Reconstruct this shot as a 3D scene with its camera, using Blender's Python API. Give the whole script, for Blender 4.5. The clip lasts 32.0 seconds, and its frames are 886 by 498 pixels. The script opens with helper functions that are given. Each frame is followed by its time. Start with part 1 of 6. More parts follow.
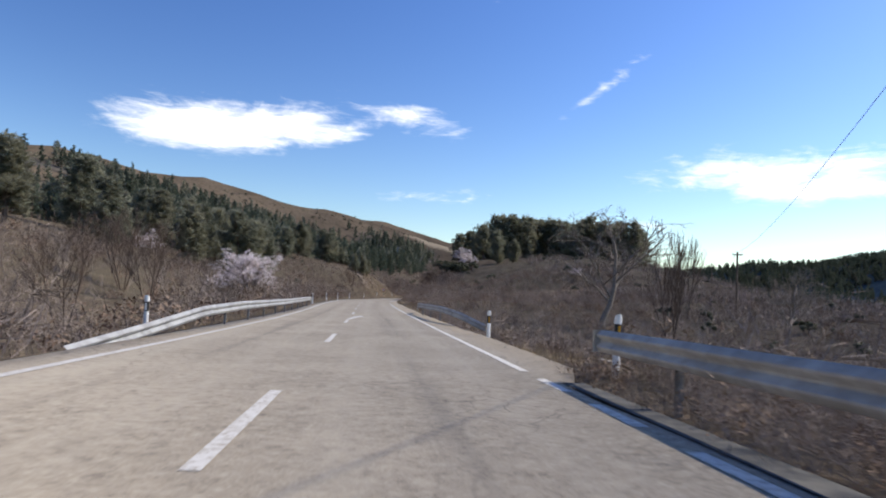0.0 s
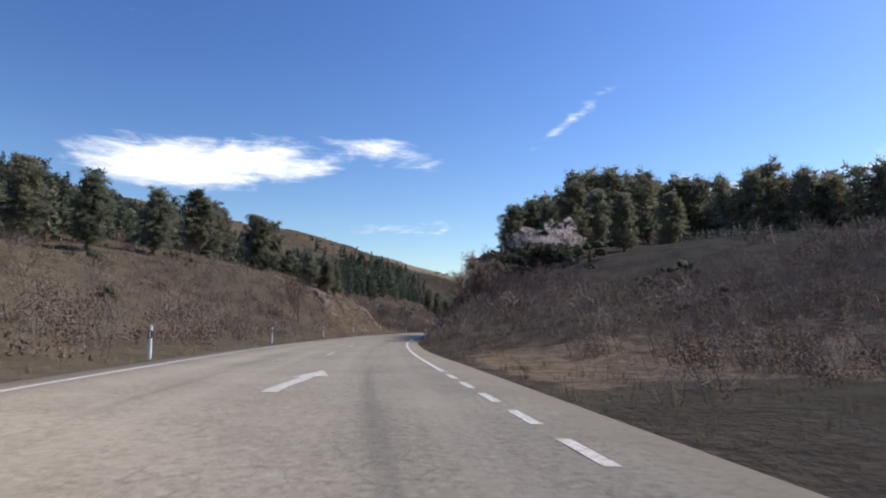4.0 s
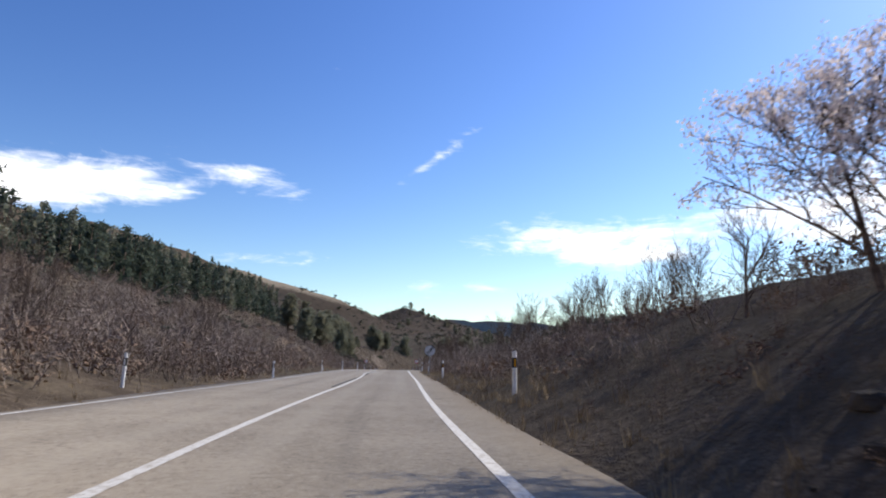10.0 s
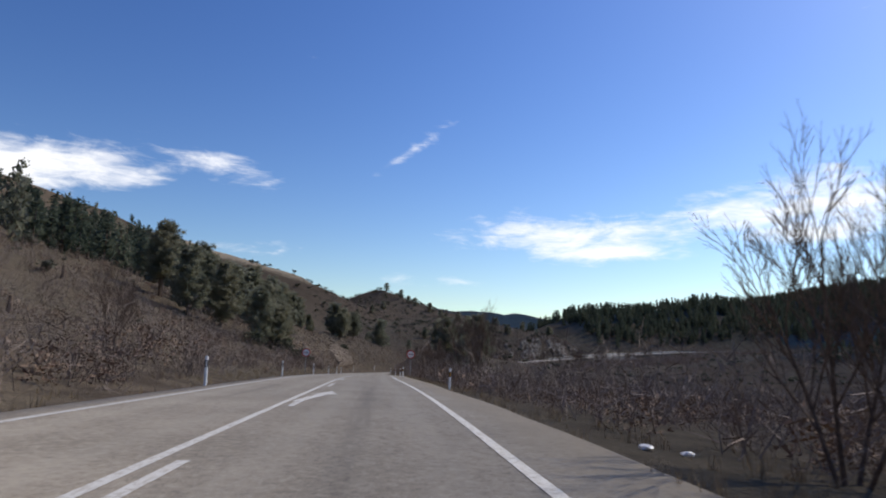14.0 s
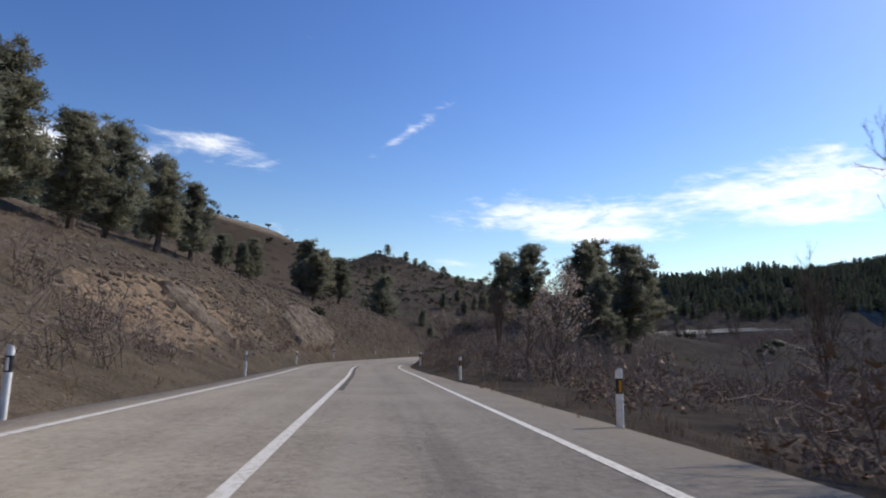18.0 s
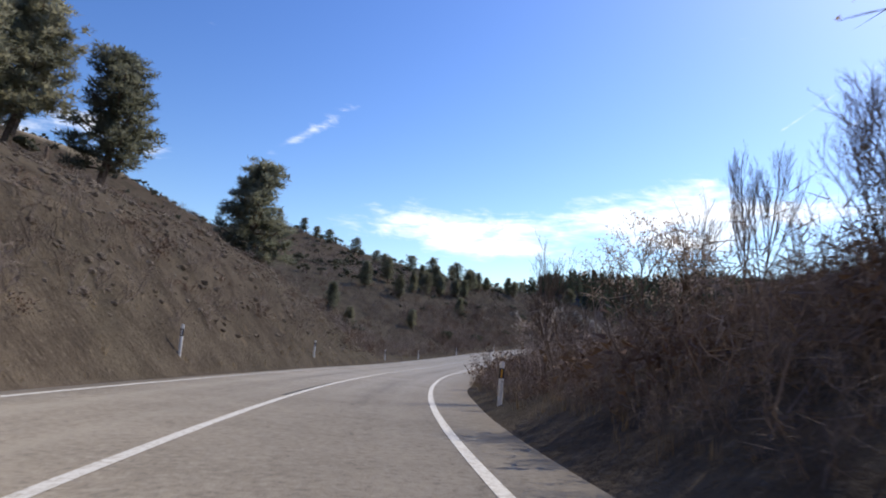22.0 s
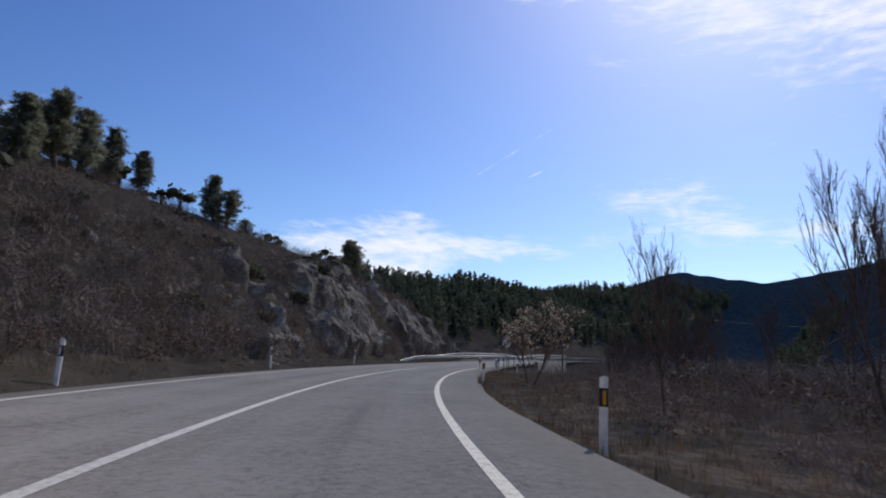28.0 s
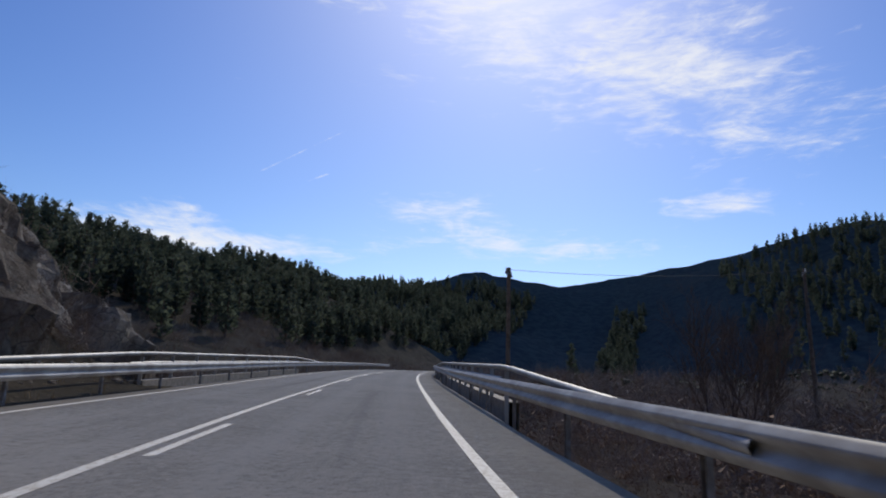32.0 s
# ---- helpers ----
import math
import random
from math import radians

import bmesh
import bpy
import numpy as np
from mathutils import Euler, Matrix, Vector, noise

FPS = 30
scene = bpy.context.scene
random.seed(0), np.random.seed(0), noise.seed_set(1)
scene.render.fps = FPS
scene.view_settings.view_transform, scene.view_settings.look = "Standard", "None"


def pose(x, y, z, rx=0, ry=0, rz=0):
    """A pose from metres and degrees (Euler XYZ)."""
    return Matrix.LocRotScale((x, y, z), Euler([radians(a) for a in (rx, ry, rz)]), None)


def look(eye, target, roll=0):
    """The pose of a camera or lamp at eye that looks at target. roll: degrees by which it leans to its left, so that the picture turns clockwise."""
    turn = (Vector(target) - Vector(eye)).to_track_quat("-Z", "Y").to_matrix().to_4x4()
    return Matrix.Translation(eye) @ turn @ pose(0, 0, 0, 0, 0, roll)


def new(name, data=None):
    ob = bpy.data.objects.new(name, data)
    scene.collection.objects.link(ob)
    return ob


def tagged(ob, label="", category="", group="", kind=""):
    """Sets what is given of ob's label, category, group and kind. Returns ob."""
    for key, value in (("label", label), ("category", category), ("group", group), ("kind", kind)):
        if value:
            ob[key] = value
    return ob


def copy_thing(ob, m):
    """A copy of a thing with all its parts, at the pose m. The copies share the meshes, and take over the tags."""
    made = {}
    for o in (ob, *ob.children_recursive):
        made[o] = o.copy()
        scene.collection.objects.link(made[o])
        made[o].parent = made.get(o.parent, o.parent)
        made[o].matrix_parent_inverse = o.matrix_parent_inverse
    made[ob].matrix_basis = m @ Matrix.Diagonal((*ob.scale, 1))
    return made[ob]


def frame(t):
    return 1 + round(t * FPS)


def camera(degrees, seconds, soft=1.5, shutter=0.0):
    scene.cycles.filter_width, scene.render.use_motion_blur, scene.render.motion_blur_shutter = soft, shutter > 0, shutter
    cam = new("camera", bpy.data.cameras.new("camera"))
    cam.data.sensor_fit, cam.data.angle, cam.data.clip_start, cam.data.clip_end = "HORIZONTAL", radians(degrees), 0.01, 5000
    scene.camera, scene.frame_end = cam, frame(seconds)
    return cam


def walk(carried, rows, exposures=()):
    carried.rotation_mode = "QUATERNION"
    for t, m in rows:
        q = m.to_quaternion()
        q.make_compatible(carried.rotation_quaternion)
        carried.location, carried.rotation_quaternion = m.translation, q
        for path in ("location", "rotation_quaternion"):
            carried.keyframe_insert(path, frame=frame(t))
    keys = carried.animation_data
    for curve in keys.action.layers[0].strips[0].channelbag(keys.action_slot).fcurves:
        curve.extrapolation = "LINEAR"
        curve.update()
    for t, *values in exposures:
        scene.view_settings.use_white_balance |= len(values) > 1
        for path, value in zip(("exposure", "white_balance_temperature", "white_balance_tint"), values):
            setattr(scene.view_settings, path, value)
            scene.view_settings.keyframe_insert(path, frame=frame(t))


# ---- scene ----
cam = camera(67.9, 32.0, soft=1.9, shutter=0.08)
PATH = [
    (0.0, 0.00, 0.00, 1.03, 94.19, -2.65, -0.00),
    (0.5, -1.29, 12.04, 0.91, 93.89, -1.04, -0.17),
    (1.0, -2.51, 23.65, 0.83, 93.87, -2.19, -0.56),
    (1.5, -3.70, 34.81, 0.81, 94.78, -2.26, -0.28),
    (2.0, -4.88, 45.52, 0.83, 94.67, -1.98, -0.68),
    (2.5, -6.01, 55.81, 0.87, 94.64, -2.08, -0.46),
    (3.0, -7.04, 65.73, 0.90, 94.91, -1.38, -0.52),
    (3.5, -7.93, 75.33, 0.93, 94.51, -1.31, -1.31),
    (4.5, -9.33, 93.83, 0.93, 99.52, -0.91, -2.72),
    (5.5, -10.26, 111.81, 0.89, 99.15, -1.99, -4.16),
    (6.0, -10.54, 120.76, 0.87, 99.09, -1.56, -5.24),
    (6.5, -10.67, 129.75, 0.85, 99.40, -1.04, -6.13),
    (7.0, -10.61, 138.80, 0.84, 99.36, -1.19, -6.92),
    (7.5, -10.42, 147.93, 0.85, 99.68, -1.04, -7.45),
    (8.0, -10.10, 157.14, 0.88, 99.64, -0.96, -8.09),
    (8.5, -9.61, 166.43, 0.93, 99.83, -0.89, -9.46),
    (9.0, -8.91, 175.77, 0.99, 99.90, -0.99, -11.15),
    (9.5, -7.95, 185.13, 1.05, 100.03, -0.59, -12.96),
    (10.0, -6.76, 194.45, 1.11, 100.07, -0.97, -13.83),
    (10.5, -5.41, 203.73, 1.17, 100.16, -1.54, -14.73),
    (11.0, -3.98, 212.97, 1.22, 100.25, -1.99, -15.47),
    (11.5, -2.47, 222.19, 1.27, 100.25, -1.54, -15.92),
    (12.0, -0.89, 231.40, 1.33, 100.49, -2.24, -16.35),
    (12.5, 0.76, 240.60, 1.40, 100.03, -1.93, -16.62),
    (13.0, 2.49, 249.80, 1.46, 99.93, -1.04, -16.59),
    (13.5, 4.23, 258.99, 1.51, 99.90, -1.69, -16.58),
    (14.0, 5.94, 268.17, 1.53, 99.51, -1.78, -16.27),
    (14.5, 7.59, 277.36, 1.51, 99.03, -1.61, -16.07),
    (15.0, 9.19, 286.59, 1.46, 99.13, -1.07, -15.97),
    (15.5, 10.77, 295.87, 1.37, 98.93, -0.93, -15.97),
    (16.0, 12.34, 305.23, 1.25, 98.78, -1.38, -16.23),
    (16.5, 13.95, 314.67, 1.11, 98.63, -2.09, -16.70),
    (17.0, 15.64, 324.16, 0.94, 98.41, -1.93, -16.64),
    (17.5, 17.39, 333.68, 0.75, 97.84, -1.84, -16.54),
    (18.0, 19.16, 343.20, 0.53, 97.93, -1.69, -16.56),
    (18.5, 20.92, 352.68, 0.29, 98.09, -2.26, -16.69),
    (19.0, 22.66, 362.11, 0.06, 97.85, -1.75, -16.80),
    (19.5, 24.40, 371.47, -0.15, 98.07, -2.43, -17.53),
    (20.0, 26.20, 380.74, -0.35, 98.35, -3.03, -18.22),
    (20.5, 28.15, 389.87, -0.54, 98.21, -3.94, -19.52),
    (21.0, 30.33, 398.81, -0.73, 98.03, -3.35, -21.27),
    (21.5, 32.80, 407.51, -0.92, 98.38, -2.98, -23.49),
    (22.0, 35.61, 415.95, -1.08, 99.02, -4.11, -26.10),
    (22.5, 38.76, 424.11, -1.22, 99.27, -3.98, -28.57),
    (23.0, 42.24, 432.04, -1.32, 99.69, -4.17, -30.63),
    (23.5, 46.03, 439.75, -1.38, 99.89, -3.69, -32.81),
    (24.0, 50.12, 447.28, -1.41, 100.12, -3.84, -34.72),
    (24.5, 54.49, 454.65, -1.41, 100.02, -3.53, -36.86),
    (25.0, 59.09, 461.88, -1.37, 100.20, -3.09, -38.66),
    (25.5, 63.85, 468.98, -1.28, 100.33, -2.45, -41.07),
    (26.0, 68.69, 475.93, -1.13, 100.83, -1.35, -41.99),
    (26.5, 73.59, 482.72, -0.90, 101.40, -0.79, -43.11),
    (27.0, 78.60, 489.30, -0.60, 101.98, -1.02, -45.26),
    (27.5, 83.78, 495.62, -0.23, 101.91, -1.85, -48.40),
    (28.0, 89.20, 501.65, 0.19, 102.45, -2.52, -50.84),
    (28.5, 94.87, 507.34, 0.64, 102.63, -2.05, -53.38),
    (29.0, 100.77, 512.69, 1.11, 102.86, -2.09, -56.29),
    (29.5, 106.91, 517.74, 1.58, 102.59, -2.39, -59.18),
    (30.0, 113.29, 522.53, 2.06, 102.68, -2.24, -61.80),
    (30.5, 119.98, 527.11, 2.56, 102.98, -3.16, -63.85),
    (31.0, 127.03, 531.49, 3.09, 103.71, -3.87, -66.29),
    (31.5, 134.48, 535.67, 3.66, 103.70, -2.44, -68.19),
    (32.0, 142.34, 539.62, 4.27, 103.46, -1.85, -70.01),
]
walk(cam, [(t, pose(x, y, z, rx, ry, rz)) for t, x, y, z, rx, ry, rz in PATH],
     [(a, b, k, 10) for a, b, k in ((0, 0.65, 6800), (1, 0.35, 6750), (2, 0.45, 6750), (3, 0.5, 6750), (6, 0.8, 6800), (7, 1.05, 6800), (8, 0.95, 6800), (9, 1.12, 6800), (10, 0.68, 6750), (11, 0.0, 6650), (12, 0.08, 6650), (14, 0.2, 6700), (17, 0.3, 6750), (19, 0.35, 6750), (21, 0.78, 6800), (23, 0.3, 6750), (25, 0.05, 6650), (28, -0.07, 6550), (30, -0.1, 6500), (32, -0.2, 6500))])

# ---- world, sun ----
SUN_YAW, SUN_EL = -76.0, 44.0
sun_dir = Vector((math.sin(radians(-SUN_YAW)) * math.cos(radians(SUN_EL)), math.cos(radians(SUN_YAW)) * math.cos(radians(SUN_EL)), math.sin(radians(SUN_EL))))
world = bpy.data.worlds.new("sky")
scene.world = world
world.use_nodes = True


class Nodes:
    """Short-hand for wiring a node tree."""

    def __init__(self, tree):
        self.tree = tree
        tree.nodes.clear()

    def add(self, kind, ins=None):
        node = self.tree.nodes.new(kind)
        for key, value in (ins or {}).items():
            sock = node.inputs[key]
            if isinstance(value, bpy.types.NodeSocket):
                self.tree.links.new(value, sock)
            else:
                sock.default_value = value
        return node

    def math(self, op, a, b=0.0, c=0.0):
        n = self.add("ShaderNodeMath", {0: a, 1: b, 2: c})
        n.operation = op
        return n.outputs[0]

    def vmath(self, op, a, b=(0, 0, 0)):
        n = self.add("ShaderNodeVectorMath", {0: a, 1: b})
        n.operation = op
        return n.outputs["Value"] if op in ("DOT_PRODUCT", "LENGTH") else n.outputs[0]

    def mix(self, fac, a, b):
        n = self.tree.nodes.new("ShaderNodeMix")
        n.data_type = "RGBA"
        for i, v in ((0, fac), (6, a), (7, b)):
            if isinstance(v, bpy.types.NodeSocket):
                self.tree.links.new(v, n.inputs[i])
            else:
                n.inputs[i].default_value = v if i == 0 else (*v, 1.0) if len(v) == 3 else v
        return n.outputs[2]

    def noise(self, vec, scale, detail=4.0, rough=0.55, dist=0.0):
        return self.add("ShaderNodeTexNoise", {"Vector": vec, "Scale": scale, "Detail": detail, "Roughness": rough, "Distortion": dist}).outputs["Fac"]

    def ramp(self, fac, lo, hi):
        n = self.add("ShaderNodeMapRange", {"Value": fac, "From Min": lo, "From Max": hi})
        n.interpolation_type = "SMOOTHSTEP"
        return n.outputs[0]


SKY_MID = 4.3


def sky_world():
    n = Nodes(world.node_tree)
    sky = n.add("ShaderNodeTexSky")
    sky.sky_type, sky.sun_disc, sky.sun_elevation, sky.sun_rotation = "NISHITA", False, radians(SUN_EL), radians(-SUN_YAW)
    sky.altitude, sky.air_density, sky.dust_density, sky.ozone_density = 900, 1.25, 0.95, 2.2
    d = n.add("ShaderNodeTexCoord").outputs["Generated"]
    sep = n.add("ShaderNodeSeparateXYZ", {0: d})
    # high cirrus, drawn out along one direction on a flat layer
    up = n.math("MAXIMUM", sep.outputs[2], 0.06)
    flat = n.add("ShaderNodeCombineXYZ", {0: n.math("DIVIDE", sep.outputs[0], up), 1: n.math("DIVIDE", sep.outputs[1], up), 2: 0.0}).outputs[0]
    turn = n.add("ShaderNodeMapping", {"Vector": flat, "Rotation": (0, 0, radians(28)), "Scale": (0.35, 1.0, 1.0)}).outputs[0]
    wisp = n.noise(turn, 1.3, 8.0, 0.62, 1.2)
    puff = n.noise(n.vmath("MULTIPLY", d, (1.0, 1.0, 2.6)), 7.0, 9.0, 0.62, 0.9)
    streak = n.noise(n.vmath("MULTIPLY", d, (1.0, 1.0, 4.5)), 22.0, 7.0, 0.6, 0.5)
    cover = None
    for yaw, el, wy, we, amount, *slant in CLOUDS:
        c = Vector((math.sin(radians(-yaw)) * math.cos(radians(el)), math.cos(radians(yaw)) * math.cos(radians(el)), math.sin(radians(el))))
        side = Vector((math.cos(radians(yaw)), math.sin(radians(yaw)), 0))
        upv = side.cross(c).normalized()
        if slant:
            q = radians(slant[0])
            side, upv = side * math.cos(q) + upv * math.sin(q), upv * math.cos(q) - side * math.sin(q)
        a = n.math("DIVIDE", n.vmath("DOT_PRODUCT", d, side), math.sin(radians(wy)))
        b = n.math("DIVIDE", n.math("SUBTRACT", n.vmath("DOT_PRODUCT", d, upv), 0.0), math.sin(radians(we)))
        r = n.math("ADD", n.math("MULTIPLY", a, a), n.math("MULTIPLY", b, b))
        front = n.math("GREATER_THAN", n.vmath("DOT_PRODUCT", d, c), 0.2)
        g = n.math("MULTIPLY", n.math("MULTIPLY", n.math("POWER", 2.718, n.math("MULTIPLY", r, -1.0)), amount), front)
        cover = g if cover is None else n.math("ADD", cover, g)
    thick = n.math("ADD", n.math("MULTIPLY", wisp, 0.2), n.math("ADD", n.math("MULTIPLY", puff, 1.1), n.math("MULTIPLY", streak, 0.75)))
    mask = n.ramp(n.math("ADD", n.math("MULTIPLY", cover, 1.05), thick), 1.28, 1.9)
    low = n.ramp(sep.outputs[2], 0.0, 0.05)
    mask = n.math("MULTIPLY", mask, low)
    # deeper blue away from the sun
    deep = n.vmath("SCALE", sky.outputs[0])
    deep.node.inputs["Scale"].default_value = 1 / SKY_MID
    deep = n.add("ShaderNodeGamma", {"Color": deep, "Gamma": 1.3}).outputs[0]
    deep = n.vmath("SCALE", deep)
    deep.node.inputs["Scale"].default_value = SKY_MID
    away = n.add("ShaderNodeMapRange", {"Value": n.vmath("DOT_PRODUCT", d, tuple(sun_dir)), "From Min": 0.0, "From Max": 0.9, "To Min": 0.78, "To Max": 0.94}).outputs[0]
    hue = n.add("ShaderNodeHueSaturation", {"Color": deep, "Hue": 0.512, "Saturation": 1.16, "Value": away}).outputs[0]
    col = n.mix(n.math("MULTIPLY", mask, 0.9), hue, (8.0, 8.1, 8.4))
    bg = n.add("ShaderNodeBackground", {"Color": col, "Strength": 0.125})
    out = n.add("ShaderNodeOutputWorld")
    n.tree.links.new(bg.outputs[0], out.inputs[0])


# yaw, elevation, half width, half height (degrees), amount
CLOUDS = [
    (23.0, 12.6, 7.5, 1.9, 0.62),
    (14.5, 14.2, 6.5, 2.2, 0.6, 8),
    (9.0, 13.6, 3.0, 0.9, 0.35, 20),
    (3.8, 15.6, 3.4, 0.9, 0.5),
    (0.5, 14.2, 3.0, 0.9, 0.3),
    (-12.5, 17.6, 4.0, 0.5, 0.25, 35),
    (-15.4, 19.6, 3.0, 1.2, 0.26, 35),
    (-56.5, 21.0, 5.0, 0.12, 0.42, 32),
    (-58.2, 19.0, 1.4, 0.12, 0.4, 25),
    (-31.0, 9.2, 5.0, 0.7, 0.5),
    (-46.5, 10.2, 5.0, 0.8, 0.5),
    (-25.0, 10.8, 9.0, 1.7, 0.62),
    (-41.0, 12.2, 9.0, 2.2, 0.6),
    (-55.0, 12.7, 9.0, 1.5, 0.55),
    (-47.0, 14.6, 6.0, 1.2, 0.35),
    (-69.0, 16.8, 6.0, 2.0, 0.5),
    (-74.0, 33.0, 15.0, 5.5, 0.5),
    (-90.0, 28.0, 12.0, 5.0, 0.42),
    (-98.0, 22.0, 9.0, 4.5, 0.38),
    (-93.0, 16.6, 5.0, 1.3, 0.55),
    (-80.0, 13.8, 12.0, 1.6, 0.5),
    (2.0, 8.8, 10.0, 0.9, 0.3),
    (-15.0, 6.6, 8.0, 0.7, 0.35),
]
sky_world()
sun = new("sun", bpy.data.lights.new("sun", "SUN"))
sun.data.energy, sun.data.angle, sun.data.color = 3.4, radians(0.53), (1.0, 0.94, 0.85)
sun.matrix_world = look((0, 0, 60), Vector((0, 0, 60)) - sun_dir)

# ---- plan of the road ----
AXIS = np.array([(2.5, -40.0, 0.6), (-1.1, -0.1, 0.0), (-4.85, 34.5, -0.2), (-8.4, 65.6, -0.13), (-11.0, 93.6, -0.1), (-12.7, 120.7, -0.16), (-12.9, 148.0, -0.17), (-11.32, 176.0, -0.04), (-7.6, 204.0, 0.13), (-2.7, 231.7, 0.3), (2.2, 259.4, 0.47), (7.5, 286.9, 0.43), (12.55, 315.0, 0.07), (18.15, 343.4, -0.5), (23.36, 371.66, -1.18), (28.5, 399.3, -1.76), (36.6, 424.9, -2.24), (47.8, 448.6, -2.45), (61.6, 470.5, -2.3), (76.7, 490.8, -1.64), (93.3, 508.9, -0.4), (111.9, 524.4, 1.03), (133.6, 537.78, 2.6), (160.1, 550.3, 4.5), (196.0, 565.0, 7.0), (236.0, 577.5, 9.4), (280.0, 586.0, 11.2), (330.0, 589.0, 12.5)])


def spline(points, per=40):
    p = np.vstack([2 * points[0] - points[1], points, 2 * points[-1] - points[-2]])
    u = np.linspace(0, 1, per, endpoint=False)[:, None]
    out = []
    for i in range(1, len(p) - 2):
        a, b, c, d = p[i - 1], p[i], p[i + 1], p[i + 2]
        out.append(0.5 * (2 * b + (c - a) * u + (2 * a - 5 * b + 4 * c - d) * u ** 2 + (3 * b - a - 3 * c + d) * u ** 3))
    return np.vstack(out + [points[-1:]])


_ax = spline(AXIS)
_as = np.concatenate([[0], np.cumsum(np.hypot(*np.diff(_ax[:, :2], axis=0).T))])
_as -= _as[40]  # station 0 where the drive begins
S0, S1 = _as[0], _as[-1]


def on_road(s, d=0.0, dz=0.0):
    """Place at station s, d metres to the right of the centre line, dz over the carriageway (arrays or numbers)."""
    s, d = np.asarray(s, float), np.asarray(d, float)
    x, y, z = (np.interp(s, _as, _ax[:, i]) for i in range(3))
    tx = np.interp(s + 2, _as, _ax[:, 0]) - np.interp(s - 2, _as, _ax[:, 0])
    ty = np.interp(s + 2, _as, _ax[:, 1]) - np.interp(s - 2, _as, _ax[:, 1])
    n = np.maximum(np.hypot(tx, ty), 1e-6)
    return np.stack(np.broadcast_arrays(x + d * ty / n, y - d * tx / n, z + dz), -1)


def heading(s):
    a, b = on_road(s - 2.0), on_road(s + 2.0)
    return math.atan2(b[1] - a[1], b[0] - a[0])


def to_road(x, y):
    """Station and offset of places in the plan."""
    x, y = np.asarray(x, float).ravel(), np.asarray(y, float).ravel()
    c = _ax[::4]
    cs = _as[::4]
    s, d = np.empty(len(x)), np.empty(len(x))
    for i in range(0, len(x), 4000):
        dx, dy = x[i:i + 4000, None] - c[:, 0], y[i:i + 4000, None] - c[:, 1]
        k = np.clip(np.argmin(dx * dx + dy * dy, 1), 1, len(c) - 2)
        tx, ty = c[k + 1, 0] - c[k - 1, 0], c[k + 1, 1] - c[k - 1, 1]
        n = np.hypot(tx, ty)
        r = np.arange(len(k))
        s[i:i + 4000] = cs[k] + (dx[r, k] * tx + dy[r, k] * ty) / n
        d[i:i + 4000] = (dx[r, k] * ty - dy[r, k] * tx) / n
    return s, d


# ---- lie of the land ----
_perm = np.random.RandomState(5).permutation(512)
_vals = np.random.RandomState(6).rand(512)


def vnoise(x, y, octaves=4, seed=0):
    """Smooth value noise from 0 to 1."""
    x, y = np.asarray(x, float), np.asarray(y, float)
    total, amp, norm = 0.0, 1.0, 0.0
    for o in range(octaves):
        xi, yi = np.floor(x).astype(int), np.floor(y).astype(int)
        fx, fy = x - xi, y - yi
        fx, fy = fx * fx * (3 - 2 * fx), fy * fy * (3 - 2 * fy)
        h = lambda a, b: _vals[_perm[(_perm[(a + seed * 17 + o * 31) % 512] + b) % 512]]
        v = h(xi, yi) * (1 - fx) * (1 - fy) + h(xi + 1, yi) * fx * (1 - fy) + h(xi, yi + 1) * (1 - fx) * fy + h(xi + 1, yi + 1) * fx * fy
        total, norm, amp = total + v * amp, norm + amp, amp * 0.5
        x, y = x * 2.03 + 11.3, y * 2.03 + 7.7
    return total / norm


OFFS = np.array([4.6, 6, 8, 11, 15, 20, 28, 40, 60, 90, 140])
